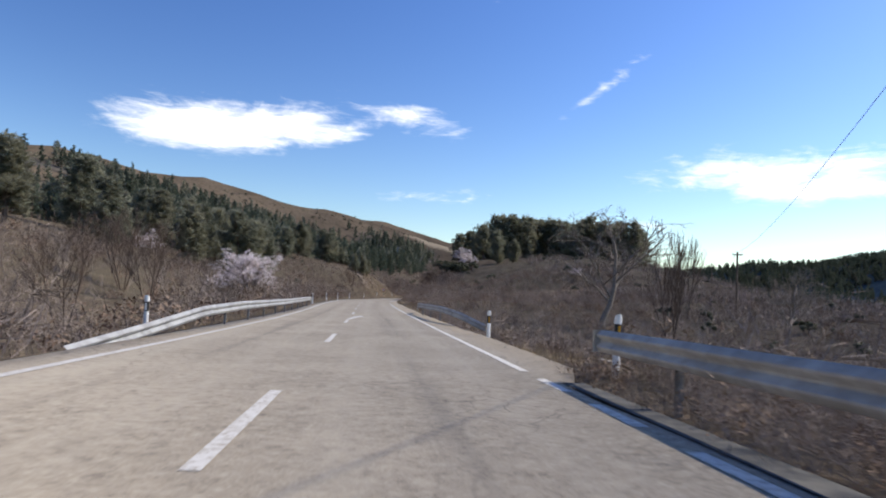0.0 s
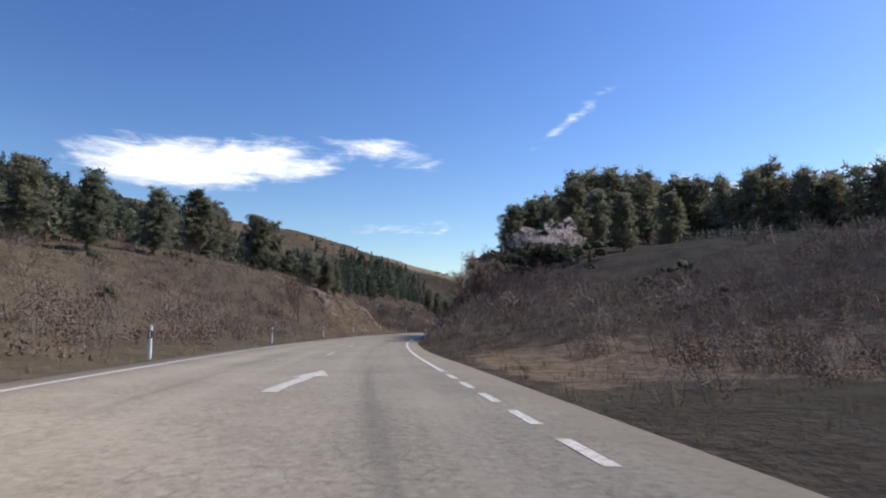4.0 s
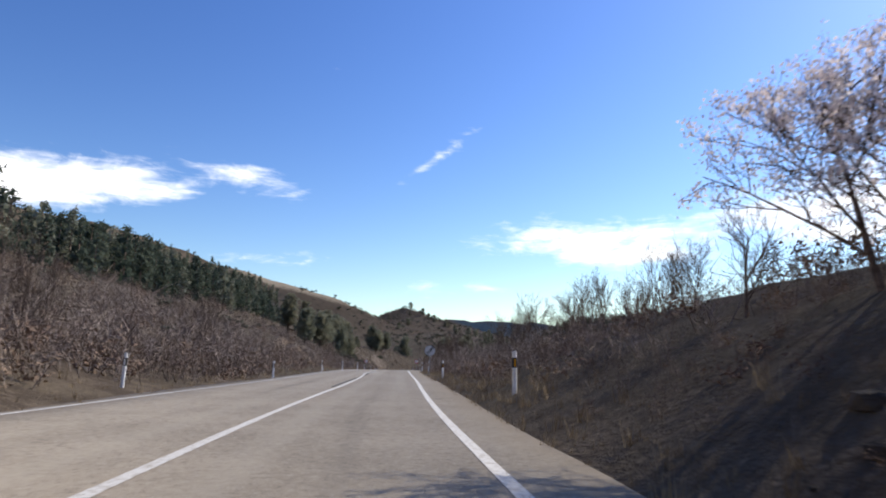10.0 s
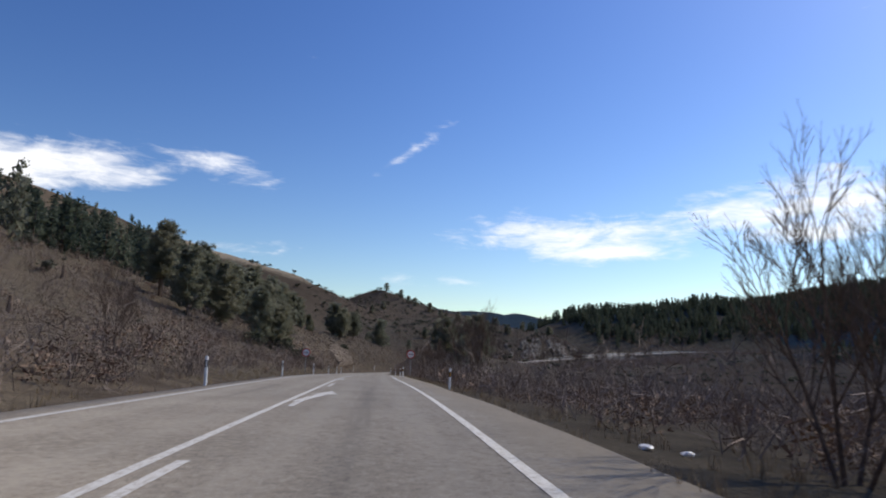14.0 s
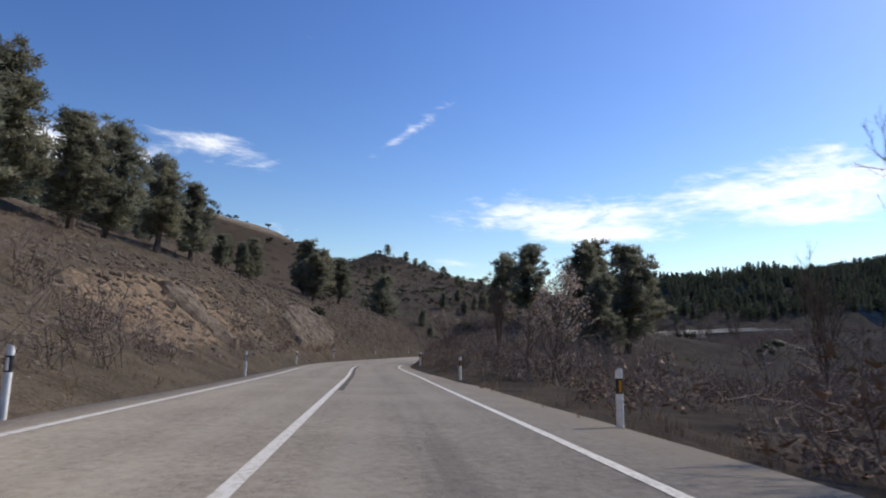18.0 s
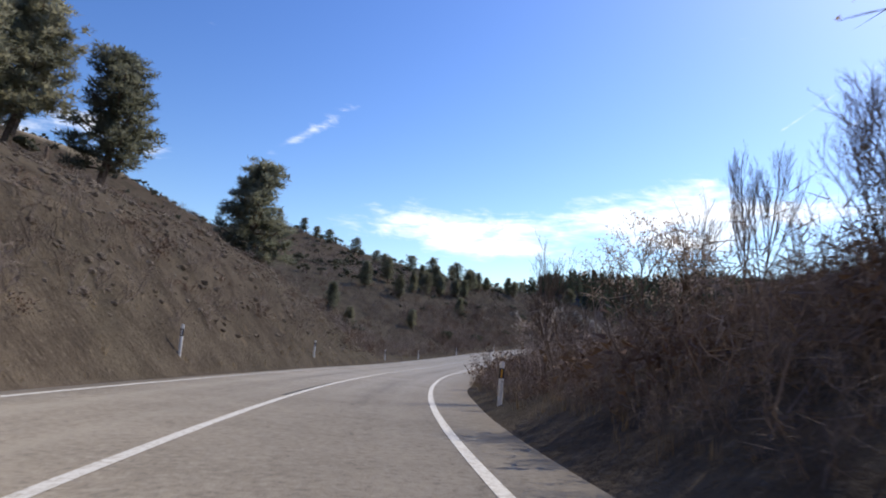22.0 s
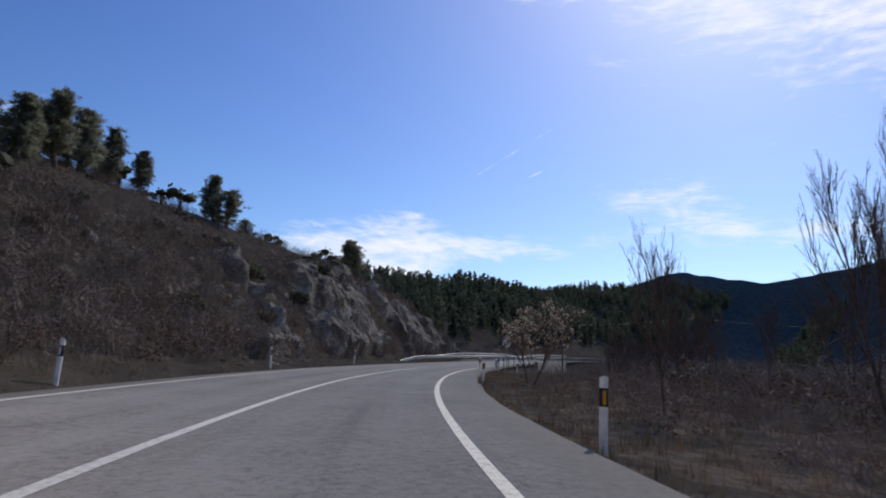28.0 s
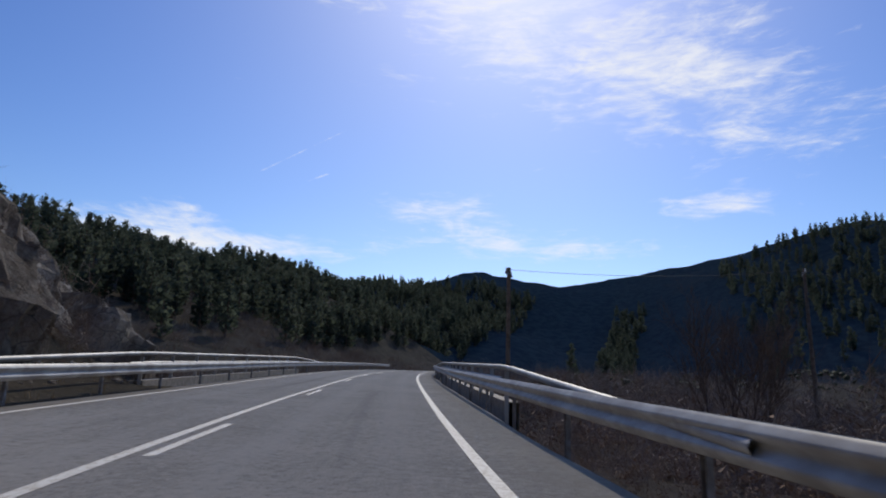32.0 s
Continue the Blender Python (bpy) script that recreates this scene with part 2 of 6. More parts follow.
# station: heights over the road at those offsets
LEFT = {
    -60: (-.2, -.8, -1.2, -1.5, -1.5, -1.0, 0, 3, 8, 18, 35),
    10: (-.2, -.7, -1.1, -1.4, -1.3, -.8, .3, 3, 8, 18, 35),
    60: (-.1, -.2, -.3, 0, .8, 2, 4, 7, 12, 20, 36),
    100: (0, .1, .3, .8, 1.5, 2.5, 5, 8, 12, 18, 30),
    140: (0, .2, .6, 1.5, 2.8, 4.5, 7, 9, 12, 18, 30),
    170: (0, .9, 3.1, 5.4, 7.2, 8.8, 10.5, 12, 15, 20, 32),
    190: (0, 1.0, 3.4, 5.8, 7.6, 9.0, 10.5, 11.8, 14, 20, 34),
    205: (0, .5, 1.3, 2.6, 4.2, 5.6, 7.4, 9, 12, 18, 34),
    225: (-.1, 0, .3, .8, 1.5, 2.5, 4.5, 8, 14, 24, 40),
    260: (-.1, .1, .5, 1.5, 3, 4.5, 7, 11, 17, 28, 46),
    269: (-.1, .1, .5, 1.6, 3, 4.5, 7, 11, 17, 28, 46),
    278: (-.1, .1, .9, 3.4, 4.6, 5.4, 7.5, 11.3, 17.5, 28.5, 46),
    287: (-.1, .1, .6, 1.6, 2.8, 4.2, 7, 11.6, 18, 29, 46),
    300: (-.1, .1, .6, 1.4, 2.4, 4, 7, 12, 19, 30, 46),
    340: (0, .3, 1, 2, 3.5, 5.5, 9, 14, 22, 32, 46),
    368: (.1, .6, 1.6, 3.2, 5.2, 7.2, 10.5, 15, 22, 32, 44),
    390: (.1, 1, 2.6, 5.0, 7.0, 9, 12, 16, 22, 30, 40),
    412: (.1, 1.2, 3.1, 6.2, 9.0, 10.6, 12.5, 15, 20, 28, 36),
    440: (.1, 2.0, 4.8, 6.8, 8.6, 10.2, 11.5, 13.5, 17, 24, 34),
    462: (.1, 1.9, 4.8, 7.2, 8.8, 9.8, 11, 13, 17.5, 24, 34),
    474: (.1, 1.3, 3.6, 6.0, 8.4, 9.2, 10, 12, 16.5, 23, 34),
    488: (0, .4, 1.2, 2.3, 3.5, 5, 7, 9.5, 15, 22, 34),
    506: (-.1, 0, .3, 1, 2, 3.5, 6.5, 9.5, 13, 18, 26),
    540: (-.1, .3, .9, 2.6, 5.4, 8.6, 12, 14.5, 17, 21, 28),
    565: (0, .3, 1.6, 4.4, 8.0, 11.2, 14.2, 16.5, 19, 23, 30),
    588: (0, .4, 3.0, 6.8, 9.8, 11.8, 13.5, 16, 18.5, 22, 26),
    608: (0, .4, 2.8, 6.2, 8.8, 10.6, 11.8, 13, 15, 17, 20),
    621: (-.2, -.4, -.2, 1.2, 3, 4.6, 5.5, 7, 9, 11, 16),
    632: (-1, -2.2, -3, -3, -2.6, -2, -1, 1, 4, 9, 16),
    700: (-.3, -.6, -.6, 0, 1, 2.6, 6, 11, 17, 22, 26),
    830: (-.3, -.6, -.6, 0, 1, 2.6, 6, 11, 17, 22, 26),
}
RIGHT = {
    -60: (-.2, -.8, -1.3, -1.6, -1.6, -1.5, -1.4, -1.4, -1, 0, 2),
    0: (-.1, -.4, -1.1, -1.7, -1.9, -1.8, -1.5, -1.0, -.2, 1, 3),
    12: (0, -.1, -.4, -1.3, -1.8, -1.8, -1.5, -1.0, -.2, 1, 3),
    30: (-.3, -.9, -1.5, -2, -2, -1.8, -1.5, -1.0, -.2, 1, 3),
    60: (-.2, -.5, -.8, -1.0, -1, -.8, -.3, .4, 1.5, 2.5, 4),
    85: (0, .2, .5, .8, 1, 1.1, 1.4, 2.0, 3, 3.5, 4),
    104: (0, 0, .1, .2, .4, .8, 1.6, 2.8, 4.2, 4.4, 5),
    125: (.1, .5, 1.2, 2, 3, 4, 6, 7.5, 8, 8, 6),
    145: (0, .5, 2.0, 4.3, 6.3, 8, 9.5, 10.5, 11, 9, 6),
    165: (.05, 1.6, 4.6, 7.8, 9.5, 10.5, 11, 11.5, 11, 9, 6),
    185: (.05, 1.9, 4.9, 7.2, 8.6, 9.6, 10, 10, 9, 7, 4),
    197: (.1, 1.2, 2.6, 4, 5.2, 6, 6.5, 6.5, 6, 5, 3),
    208: (0, .6, 1.8, 2.9, 3.5, 4.0, 4.4, 4.4, 4, 3, 1.5),
    228: (0, .3, .8, 1.4, 1.7, 1.8, 1.7, 1.4, 1, .5, 0),
    255: (0, 0, .1, .2, .2, .2, .1, 0, -.5, -1, -1),
    300: (-.1, -.3, -.6, -1, -1.2, -1.5, -1.8, -2, -2, -2, -1.5),
    350: (-.1, -.2, -.5, -.9, -1.1, -1.4, -1.8, -2, -2, -2, -2),
    378: (0, .1, .1, 0, -.2, -.5, -1, -1.5, -2, -2, -2),
    396: (.1, .6, 1.4, 1.8, 1.8, 1.4, .8, 0, -1, -2, -2),
    412: (.2, 1.2, 2.6, 3.7, 4.3, 4.2, 3.4, 2, .5, -1, -2),
    427: (.1, 1.0, 2.4, 3.5, 4.0, 3.9, 3, 2, 0, -1, -2),
    442: (.0, .5, 1.2, 1.8, 2, 2, 1.6, 1, 0, -1, -2),
    460: (-.1, -.1, 0, .1, 0, -.2, -.5, -1, -1.5, -2, -2),
    560: (-.1, -.2, -.3, -.4, -.5, -.7, -1, -1.5, -2, -2, -2),
    600: (-.3, -.8, -1.5, -2, -2.2, -2.4, -2.5, -2.5, -2.5, -2, -1),
    628: (-1, -2.4, -3, -3, -3, -3, -3, -3, -2.5, -2, -1),
    700: (-.3, -.6, -.8, -1, -1, -1, -1, -1, 0, 2, 6),
    830: (-.3, -.6, -.8, -1, -1, -1, -1, -1, 0, 2, 6),
}


def profile(table, s, a):
    keys = np.array(sorted(table))
    rows = np.array([table[k] for k in keys], float)
    k = np.clip(np.searchsorted(keys, s) - 1, 0, len(keys) - 2)
    u = np.clip((s - keys[k]) / (keys[k + 1] - keys[k]), 0, 1)
    u = u * u * (3 - 2 * u)
    i = np.clip(np.searchsorted(OFFS, a) - 1, 0, len(OFFS) - 2)
    w = np.clip((a - OFFS[i]) / (OFFS[i + 1] - OFFS[i]), 0, 1)
    lo = rows[k, i] * (1 - w) + rows[k, i + 1] * w
    hi = rows[k + 1, i] * (1 - w) + rows[k + 1, i + 1] * w
    return (lo * (1 - u) + hi * u) * np.clip((a - 4.1) / 0.5, 0, 1)


# crests of the hills: places with their heights, then the breadth of the slope
RIDGES = [
    ([(-230, 120, 50), (-188, 271, 58), (-186, 331, 64), (-177, 413, 66), (-160, 493, 72), (-112, 552, 71), (-79, 605, 69), (-45, 619, 60), (-13, 612, 51), (16, 598, 23), (40, 640, 25)], 165),
    ([(-300, 480, 74), (-160, 493, 72), (-123, 546, 70), (-70, 645, 70)], 170),
    ([(40, 660, 29), (62, 657, 33), (76, 650, 41), (91, 607, 35), (107, 567, 20), (124, 548, 12)], 85),
    ([(91, 607, 33), (139, 604, 27), (160, 592, 20)], 75),
    ([(202, 625, 17), (236, 660, 39), (268, 656, 41), (299, 672, 46), (364, 690, 50), (441, 703, 55), (497, 723, 64)], 125),
    ([(497, 723, 71), (548, 708, 82), (597, 678, 101), (615, 625, 92), (640, 574, 101), (641, 496, 115), (616, 464, 121), (590, 436, 122), (560, 370, 108), (500, 290, 84), (420, 240, 60)], 260),
    ([(900, 1500, 88), (1130, 1490, 105), (1300, 1483, 188), (1500, 1380, 150), (1795, 1454, 301), (2100, 1200, 240), (2200, 700, 230)], 420),
    ([(-640, 1200, 232), (-450, 1270, 208), (-327, 1305, 188), (-150, 1337, 162), (9, 1345, 118), (70, 1345, 92), (130, 1350, 70)], 330),
    ([(-900, 900, 130), (-300, 900, 100), (60, 960, 50), (200, 1000, 58), (380, 1130, 66), (620, 1300, 62), (900, 1500, 88)], 300),
]


def far_height(x, y):
    base = -2.0 + 3.0 * vnoise(x / 160, y / 160, 3, 2)
    z = base.copy()
    for nodes, width in RIDGES:
        best = np.full(x.shape, -1e9)
        for (ax, ay, az), (bx, by, bz) in zip(nodes[:-1], nodes[1:]):
            ex, ey = bx - ax, by - ay
            u = np.clip(((x - ax) * ex + (y - ay) * ey) / (ex * ex + ey * ey), 0, 1)
            dist = np.hypot(x - ax - u * ex, y - ay - u * ey)
            top = az + (bz - az) * u
            f = np.clip(1 - dist / width, 0, 1)
            best = np.maximum(best, base + (top - base) * (0.55 * f + 0.45 * f * f * (3 - 2 * f)))
        z = np.maximum(z, best)
    rough = np.clip((z - base) / 30, 0, 1)
    return z + rough * (vnoise(x / 30, y / 30, 4, 3) - 0.5) * 7


def land(x, y, s=None, d=None):
    """Height of the ground; s and d where they are known."""
    x, y = np.asarray(x, float), np.asarray(y, float)
    shape = x.shape
    x, y = x.ravel(), y.ravel()
    if s is None:
        s, d = to_road(x, y)
    s, d = np.asarray(s, float).ravel(), np.asarray(d, float).ravel()
    a = np.abs(d)
    zr = np.interp(s, _as, _ax[:, 2])
    near = zr + np.where(d < 0, profile(LEFT, s, a), profile(RIGHT, s, a))
    bump = np.clip((a - 5) / 6, 0, 1)
    near = near + bump * ((vnoise(x / 7, y / 7, 4, 1) - 0.5) * 1.1 + (vnoise(x / 1.6, y / 1.6, 2, 4) - 0.5) * 0.35)
    far = far_height(x, y)
    low = (d > 0) & (s > 430) & (s < 730)
    w = np.where(low, np.clip((a - 110) / 130, 0, 1), np.clip((a - 45) / 65, 0, 1))
    w = np.maximum(w * w * (3 - 2 * w), np.clip((s - S1 + 60) / 50, 0, 1) * np.clip((a - 8) / 20, 0, 1))
    w = np.where((s <= S0 + 1) | (s >= S1 - 1), np.maximum(w, np.clip((a - 5) / 12, 0, 1)), w)
    w = np.where((s > S1 + 6) | (s < S0 - 6), 1.0, w)
    return (near * (1 - w) + far * w).reshape(shape)

# ---- materials ----
MATS = {}


def material(name, build, rough=0.9, metal=0.0, bump=0.0, bump_scale=30.0, spec=0.3, matte=0.0):
    m = bpy.data.materials.new(name)
    m.use_nodes = True
    n = Nodes(m.node_tree)
    tc = n.add("ShaderNodeTexCoord").outputs["Object"]
    pos = n.add("ShaderNodeNewGeometry").outputs["Position"]
    col = build(n, tc, pos)
    bsdf = n.add("ShaderNodeBsdfPrincipled", {"Base Color": col if isinstance(col, bpy.types.NodeSocket) else (*col, 1), "Roughness": rough, "Metallic": metal, "Specular IOR Level": spec, "Diffuse Roughness": matte})
    if bump:
        h = n.noise(pos, bump_scale, 5.0, 0.65)
        b = n.add("ShaderNodeBump", {"Height": h, "Strength": bump, "Distance": 0.02 if bump_scale > 8 else 0.15})
        n.tree.links.new(b.outputs[0], bsdf.inputs["Normal"])
    out = n.add("ShaderNodeOutputMaterial")
    n.tree.links.new(bsdf.outputs[0], out.inputs[0])
    MATS[name] = m
    return m


def leaf_material(name, build, rough=0.8, metal=0.0, bump=0.0, bump_scale=5.0, spec=0.2):
    """Thin foliage that lets part of the light through."""
    m = material(name, build, rough, metal, 0.0, bump_scale, spec)
    tree = m.node_tree
    bsdf = next(k for k in tree.nodes if k.type == "BSDF_PRINCIPLED")
    out = next(k for k in tree.nodes if k.type == "OUTPUT_MATERIAL")
    thin = tree.nodes.new("ShaderNodeBsdfTranslucent")
    tree.links.new(bsdf.inputs["Base Color"].links[0].from_socket, thin.inputs["Color"])
    blend = tree.nodes.new("ShaderNodeMixShader")
    blend.inputs[0].default_value = 0.48
    tree.links.new(bsdf.outputs[0], blend.inputs[1])
    tree.links.new(thin.outputs[0], blend.inputs[2])
    tree.links.new(blend.outputs[0], out.inputs[0])
    return m


def two(a, b, scale, lo=0.35, hi=0.65, detail=5.0, rnd=0.0):
    """Colour that wanders between a and b, with a shift from piece to piece."""
    def build(n, tc, pos):
        f = n.ramp(n.noise(pos, scale, detail, 0.6), lo, hi)
        c = n.mix(f, a, b)
        if rnd:
            r = n.add("ShaderNodeObjectInfo").outputs["Random"]
            i = n.add("ShaderNodeNewGeometry").outputs["Random Per Island"]
            v = n.math("ADD", 1 - rnd, n.math("MULTIPLY", n.math("ADD", r, i), rnd))
            c = n.add("ShaderNodeHueSaturation", {"Color": c, "Value": v}).outputs[0]
        return c
    return build


def asphalt_colour(n, tc, pos):
    """Bleached chippings, polished wheel tracks, tar-filled cracks; paler and greyer past the second bend, lifted for
    the sunward view.
    """
    off = n.add("ShaderNodeAttribute")
    off.attribute_name = "offset"
    run = n.add("ShaderNodeAttribute")
    run.attribute_name = "station"
    d, s = off.outputs["Fac"], run.outputs["Fac"]
    grain = n.noise(pos, 45.0, 3.0, 0.75)
    coarse = n.noise(pos, 9.0, 5.0, 0.7)
    patch = n.ramp(n.noise(pos, 0.4, 5.0, 0.65), 0.3, 0.7)
    c = n.mix(patch, (0.295, 0.25, 0.19), (0.395, 0.335, 0.255))
    c = n.mix(n.math("MULTIPLY", n.ramp(coarse, 0.5, 0.66), 0.7), c, (0.455, 0.395, 0.305))
    c = n.mix(n.math("MULTIPLY", n.ramp(coarse, 0.48, 0.34), 0.75), c, (0.19, 0.163, 0.128))
    c = n.mix(n.ramp(grain, 0.46, 0.8), c, (0.49, 0.43, 0.335))
    c = n.mix(n.math("MULTIPLY", n.ramp(grain, 0.46, 0.22), 0.8), c, (0.085, 0.078, 0.068))
    # wheel tracks run 0.85 m either side of each lane's middle
    lane = n.math("SUBTRACT", n.math("ABSOLUTE", d), 1.75)
    wheel = n.math("ABSOLUTE", n.math("SUBTRACT", n.math("ABSOLUTE", lane), 0.85))
    long_noise = n.noise(n.add("ShaderNodeCombineXYZ", {0: n.math("MULTIPLY", s, 0.05), 1: n.math("MULTIPLY", d, 1.6), 2: 0.0}).outputs[0], 1.0, 5.0, 0.6)
    track = n.math("MULTIPLY", n.ramp(wheel, 0.42, 0.1), n.ramp(long_noise, 0.3, 0.65))
    c = n.mix(n.math("MULTIPLY", track, 0.4), c, (0.45, 0.395, 0.31))
    oil = n.math("MULTIPLY", n.ramp(n.math("ABSOLUTE", lane), 0.38, 0.08), n.ramp(long_noise, 0.42, 0.7))
    c = n.mix(n.math("MULTIPLY", oil, 0.4), c, (0.10, 0.095, 0.088))
    dust = n.math("MULTIPLY", n.ramp(n.math("ADD", n.math("ABSOLUTE", d), n.math("MULTIPLY", n.noise(pos, 1.2, 5.0, 0.7), 1.4)), 4.2, 5.2), 0.6)
    c = n.mix(dust, c, (0.25, 0.205, 0.15))
    # brightness raised in the colour where the road turns towards the sun
    sunward = n.ramp(n.math("ADD", s, n.math("MULTIPLY", n.noise(pos, 0.15, 3.0), 12.0)), 438.0, 462.0)
    c = n.add("ShaderNodeHueSaturation", {"Color": c, "Saturation": n.math("SUBTRACT", 1.0, n.math("MULTIPLY", sunward, 0.12)), "Value": n.math("ADD", 1.0, n.math("MULTIPLY", sunward, 0.25))}).outputs[0]
    warp = n.vmath("MULTIPLY", n.add("ShaderNodeTexNoise", {"Vector": pos, "Scale": 1.7, "Detail": 4.0}).outputs["Color"], (0.9, 0.9, 0.0))
    vor = n.add("ShaderNodeTexVoronoi", {"Vector": n.vmath("ADD", pos, warp), "Scale": 0.42})
    vor.feature = "DISTANCE_TO_EDGE"
    crack = n.math("MULTIPLY", n.ramp(vor.outputs["Distance"], 0.009, 0.0), n.ramp(n.noise(pos, 0.09, 3.0), 0.5, 0.64))
    older = n.ramp(s, 130.0, 40.0)
    crack = n.math("MULTIPLY", crack, n.math("ADD", 0.4, n.math("MULTIPLY", older, 0.6)))
    net = n.add("ShaderNodeTexVoronoi", {"Vector": n.vmath("ADD", pos, n.vmath("MULTIPLY", warp, (0.45, 0.45, 0.0))), "Scale": 1.9})
    net.feature = "DISTANCE_TO_EDGE"
    craze = n.math("MULTIPLY", n.ramp(net.outputs["Distance"], 0.035, 0.0), n.ramp(n.noise(pos, 0.22, 4.0), 0.46, 0.62))
    c = n.mix(n.math("MULTIPLY", craze, n.math("ADD", 0.12, n.math("MULTIPLY", older, 0.4))), c, (0.08, 0.074, 0.065))
    return n.mix(n.math("MULTIPLY", crack, 0.8), c, (0.05, 0.048, 0.045))


def ground_colour(n, tc, pos):
    big = n.ramp(n.noise(pos, 0.05, 5.0, 0.6), 0.35, 0.65)
    mid = n.ramp(n.noise(pos, 0.6, 6.0, 0.65), 0.35, 0.65)
    fine = n.noise(pos, 6.0, 5.0, 0.7)
    c = n.mix(mid, (0.088, 0.068, 0.052), (0.165, 0.13, 0.095))
    c = n.mix(n.math("MULTIPLY", big, 0.5), c, (0.13, 0.112, 0.075))
    c = n.mix(n.ramp(fine, 0.52, 0.75), c, (0.21, 0.17, 0.125))
    c = n.mix(n.ramp(fine, 0.42, 0.25), c, (0.045, 0.036, 0.03))
    soil = n.add("ShaderNodeAttribute")
    soil.attribute_name = "soil"
    streak = n.noise(n.vmath("MULTIPLY", pos, (1.0, 1.0, 0.35)), 1.4, 6.0, 0.65)
    o = n.mix(n.ramp(streak, 0.35, 0.65), (0.20, 0.145, 0.098), (0.36, 0.262, 0.168))
    o = n.mix(n.ramp(fine, 0.5, 0.8), o, (0.38, 0.31, 0.23))
    o = n.mix(n.ramp(fine, 0.4, 0.2), o, (0.10, 0.07, 0.05))
    edge = n.math("ADD", soil.outputs["Fac"], n.math("MULTIPLY", n.math("SUBTRACT", n.noise(pos, 0.8, 5.0, 0.65), 0.5), 1.4))
    return n.mix(n.ramp(edge, 0.3, 0.65), c, o)


def hill_colour(n, tc, pos):
    big = n.ramp(n.noise(pos, 0.012, 5.0, 0.6), 0.35, 0.65)
    fine = n.noise(pos, 0.25, 6.0, 0.7)
    c = n.mix(big, (0.098, 0.075, 0.056), (0.158, 0.122, 0.088))
    c = n.mix(n.math("MULTIPLY", n.ramp(fine, 0.5, 0.66), 0.85), c, (0.055, 0.048, 0.036))
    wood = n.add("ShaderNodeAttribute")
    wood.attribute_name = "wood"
    # dark pine cover with the blue haze of distance put into its colour
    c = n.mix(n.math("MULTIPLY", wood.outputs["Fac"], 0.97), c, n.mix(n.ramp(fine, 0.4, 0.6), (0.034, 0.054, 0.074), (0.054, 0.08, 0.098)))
    pale = n.add("ShaderNodeAttribute")
    pale.attribute_name = "soil"
    return n.mix(n.ramp(n.math("MULTIPLY", pale.outputs["Fac"], n.math("ADD", 0.2, n.math("MULTIPLY", fine, 1.6))), 0.35, 0.8), c, (0.34, 0.275, 0.195))


def rock_colour(n, tc, pos):
    f = n.noise(pos, 0.8, 6.0, 0.65)
    c = n.mix(n.ramp(f, 0.35, 0.65), (0.21, 0.172, 0.132), (0.50, 0.44, 0.36))
    stain = n.ramp(n.noise(n.vmath("MULTIPLY", pos, (1.0, 1.0, 0.4)), 0.45, 6.0, 0.7), 0.44, 0.6)
    c = n.mix(n.math("MULTIPLY", stain, 0.85), c, (0.13, 0.09, 0.062))
    g = n.noise(pos, 5.0, 6.0, 0.7)
    c = n.mix(n.ramp(g, 0.45, 0.25), c, (0.055, 0.047, 0.04))
    split = n.add("ShaderNodeTexVoronoi", {"Vector": n.vmath("ADD", n.vmath("MULTIPLY", pos, (1.0, 1.0, 1.6)), n.vmath("MULTIPLY", n.add("ShaderNodeTexNoise", {"Vector": pos, "Scale": 1.1, "Detail": 5.0}).outputs["Color"], (1.2, 1.2, 1.2))), "Scale": 0.9})
    split.feature = "DISTANCE_TO_EDGE"
    c = n.mix(n.math("MULTIPLY", n.ramp(split.outputs["Distance"], 0.045, 0.0), 0.6), c, (0.05, 0.042, 0.036))
    r = n.add("ShaderNodeNewGeometry").outputs["Random Per Island"]
    return n.add("ShaderNodeHueSaturation", {"Color": c, "Value": n.math("ADD", 0.75, n.math("MULTIPLY", r, 0.5))}).outputs[0]


def paint_colour(n, tc, pos):
    wear = n.noise(pos, 14.0, 6.0, 0.75)
    return n.mix(n.ramp(wear, 0.46, 0.64), (0.54, 0.525, 0.485), (0.33, 0.29, 0.235))


material("asphalt", asphalt_colour, 0.92, 0, 0.5, 60.0, 0.2, 1.0)
material("ground", ground_colour, 1.0, 0, 0.9, 5.0, 0.02, 1.0)
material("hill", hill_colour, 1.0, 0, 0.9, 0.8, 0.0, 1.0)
material("rock", rock_colour, 0.92, 0, 0.9, 5.0, 0.2, 0.8)
material("brown_rock", two((0.13, 0.10, 0.075), (0.27, 0.215, 0.16), 1.6, rnd=0.2), 0.95, 0, 0.8, 6.0, 0.1, 0.8)
material("line_paint", paint_colour, 0.7, 0, 0.2, 60.0)
material("old_mark", two((0.075, 0.075, 0.075), (0.13, 0.125, 0.115), 3.0), 0.95, 0, 0.2, 60, 0.05)
material("galvanised", two((0.40, 0.395, 0.38), (0.25, 0.24, 0.225), 1.8), 0.55, 0.35, 0.08, 20, 0.5)
material("post_steel", two((0.23, 0.23, 0.24), (0.14, 0.13, 0.12), 6.0), 0.6, 0.5, 0.1, 20)
material("white_plastic", two((0.78, 0.78, 0.76), (0.66, 0.65, 0.61), 9.0), 0.5)
material("black_plastic", two((0.012, 0.012, 0.014), (0.03, 0.03, 0.03), 20.0), 0.5)
material("amber_reflector", two((0.62, 0.30, 0.02), (0.5, 0.22, 0.01), 30.0), 0.25, 0, 0, 30, 0.6)
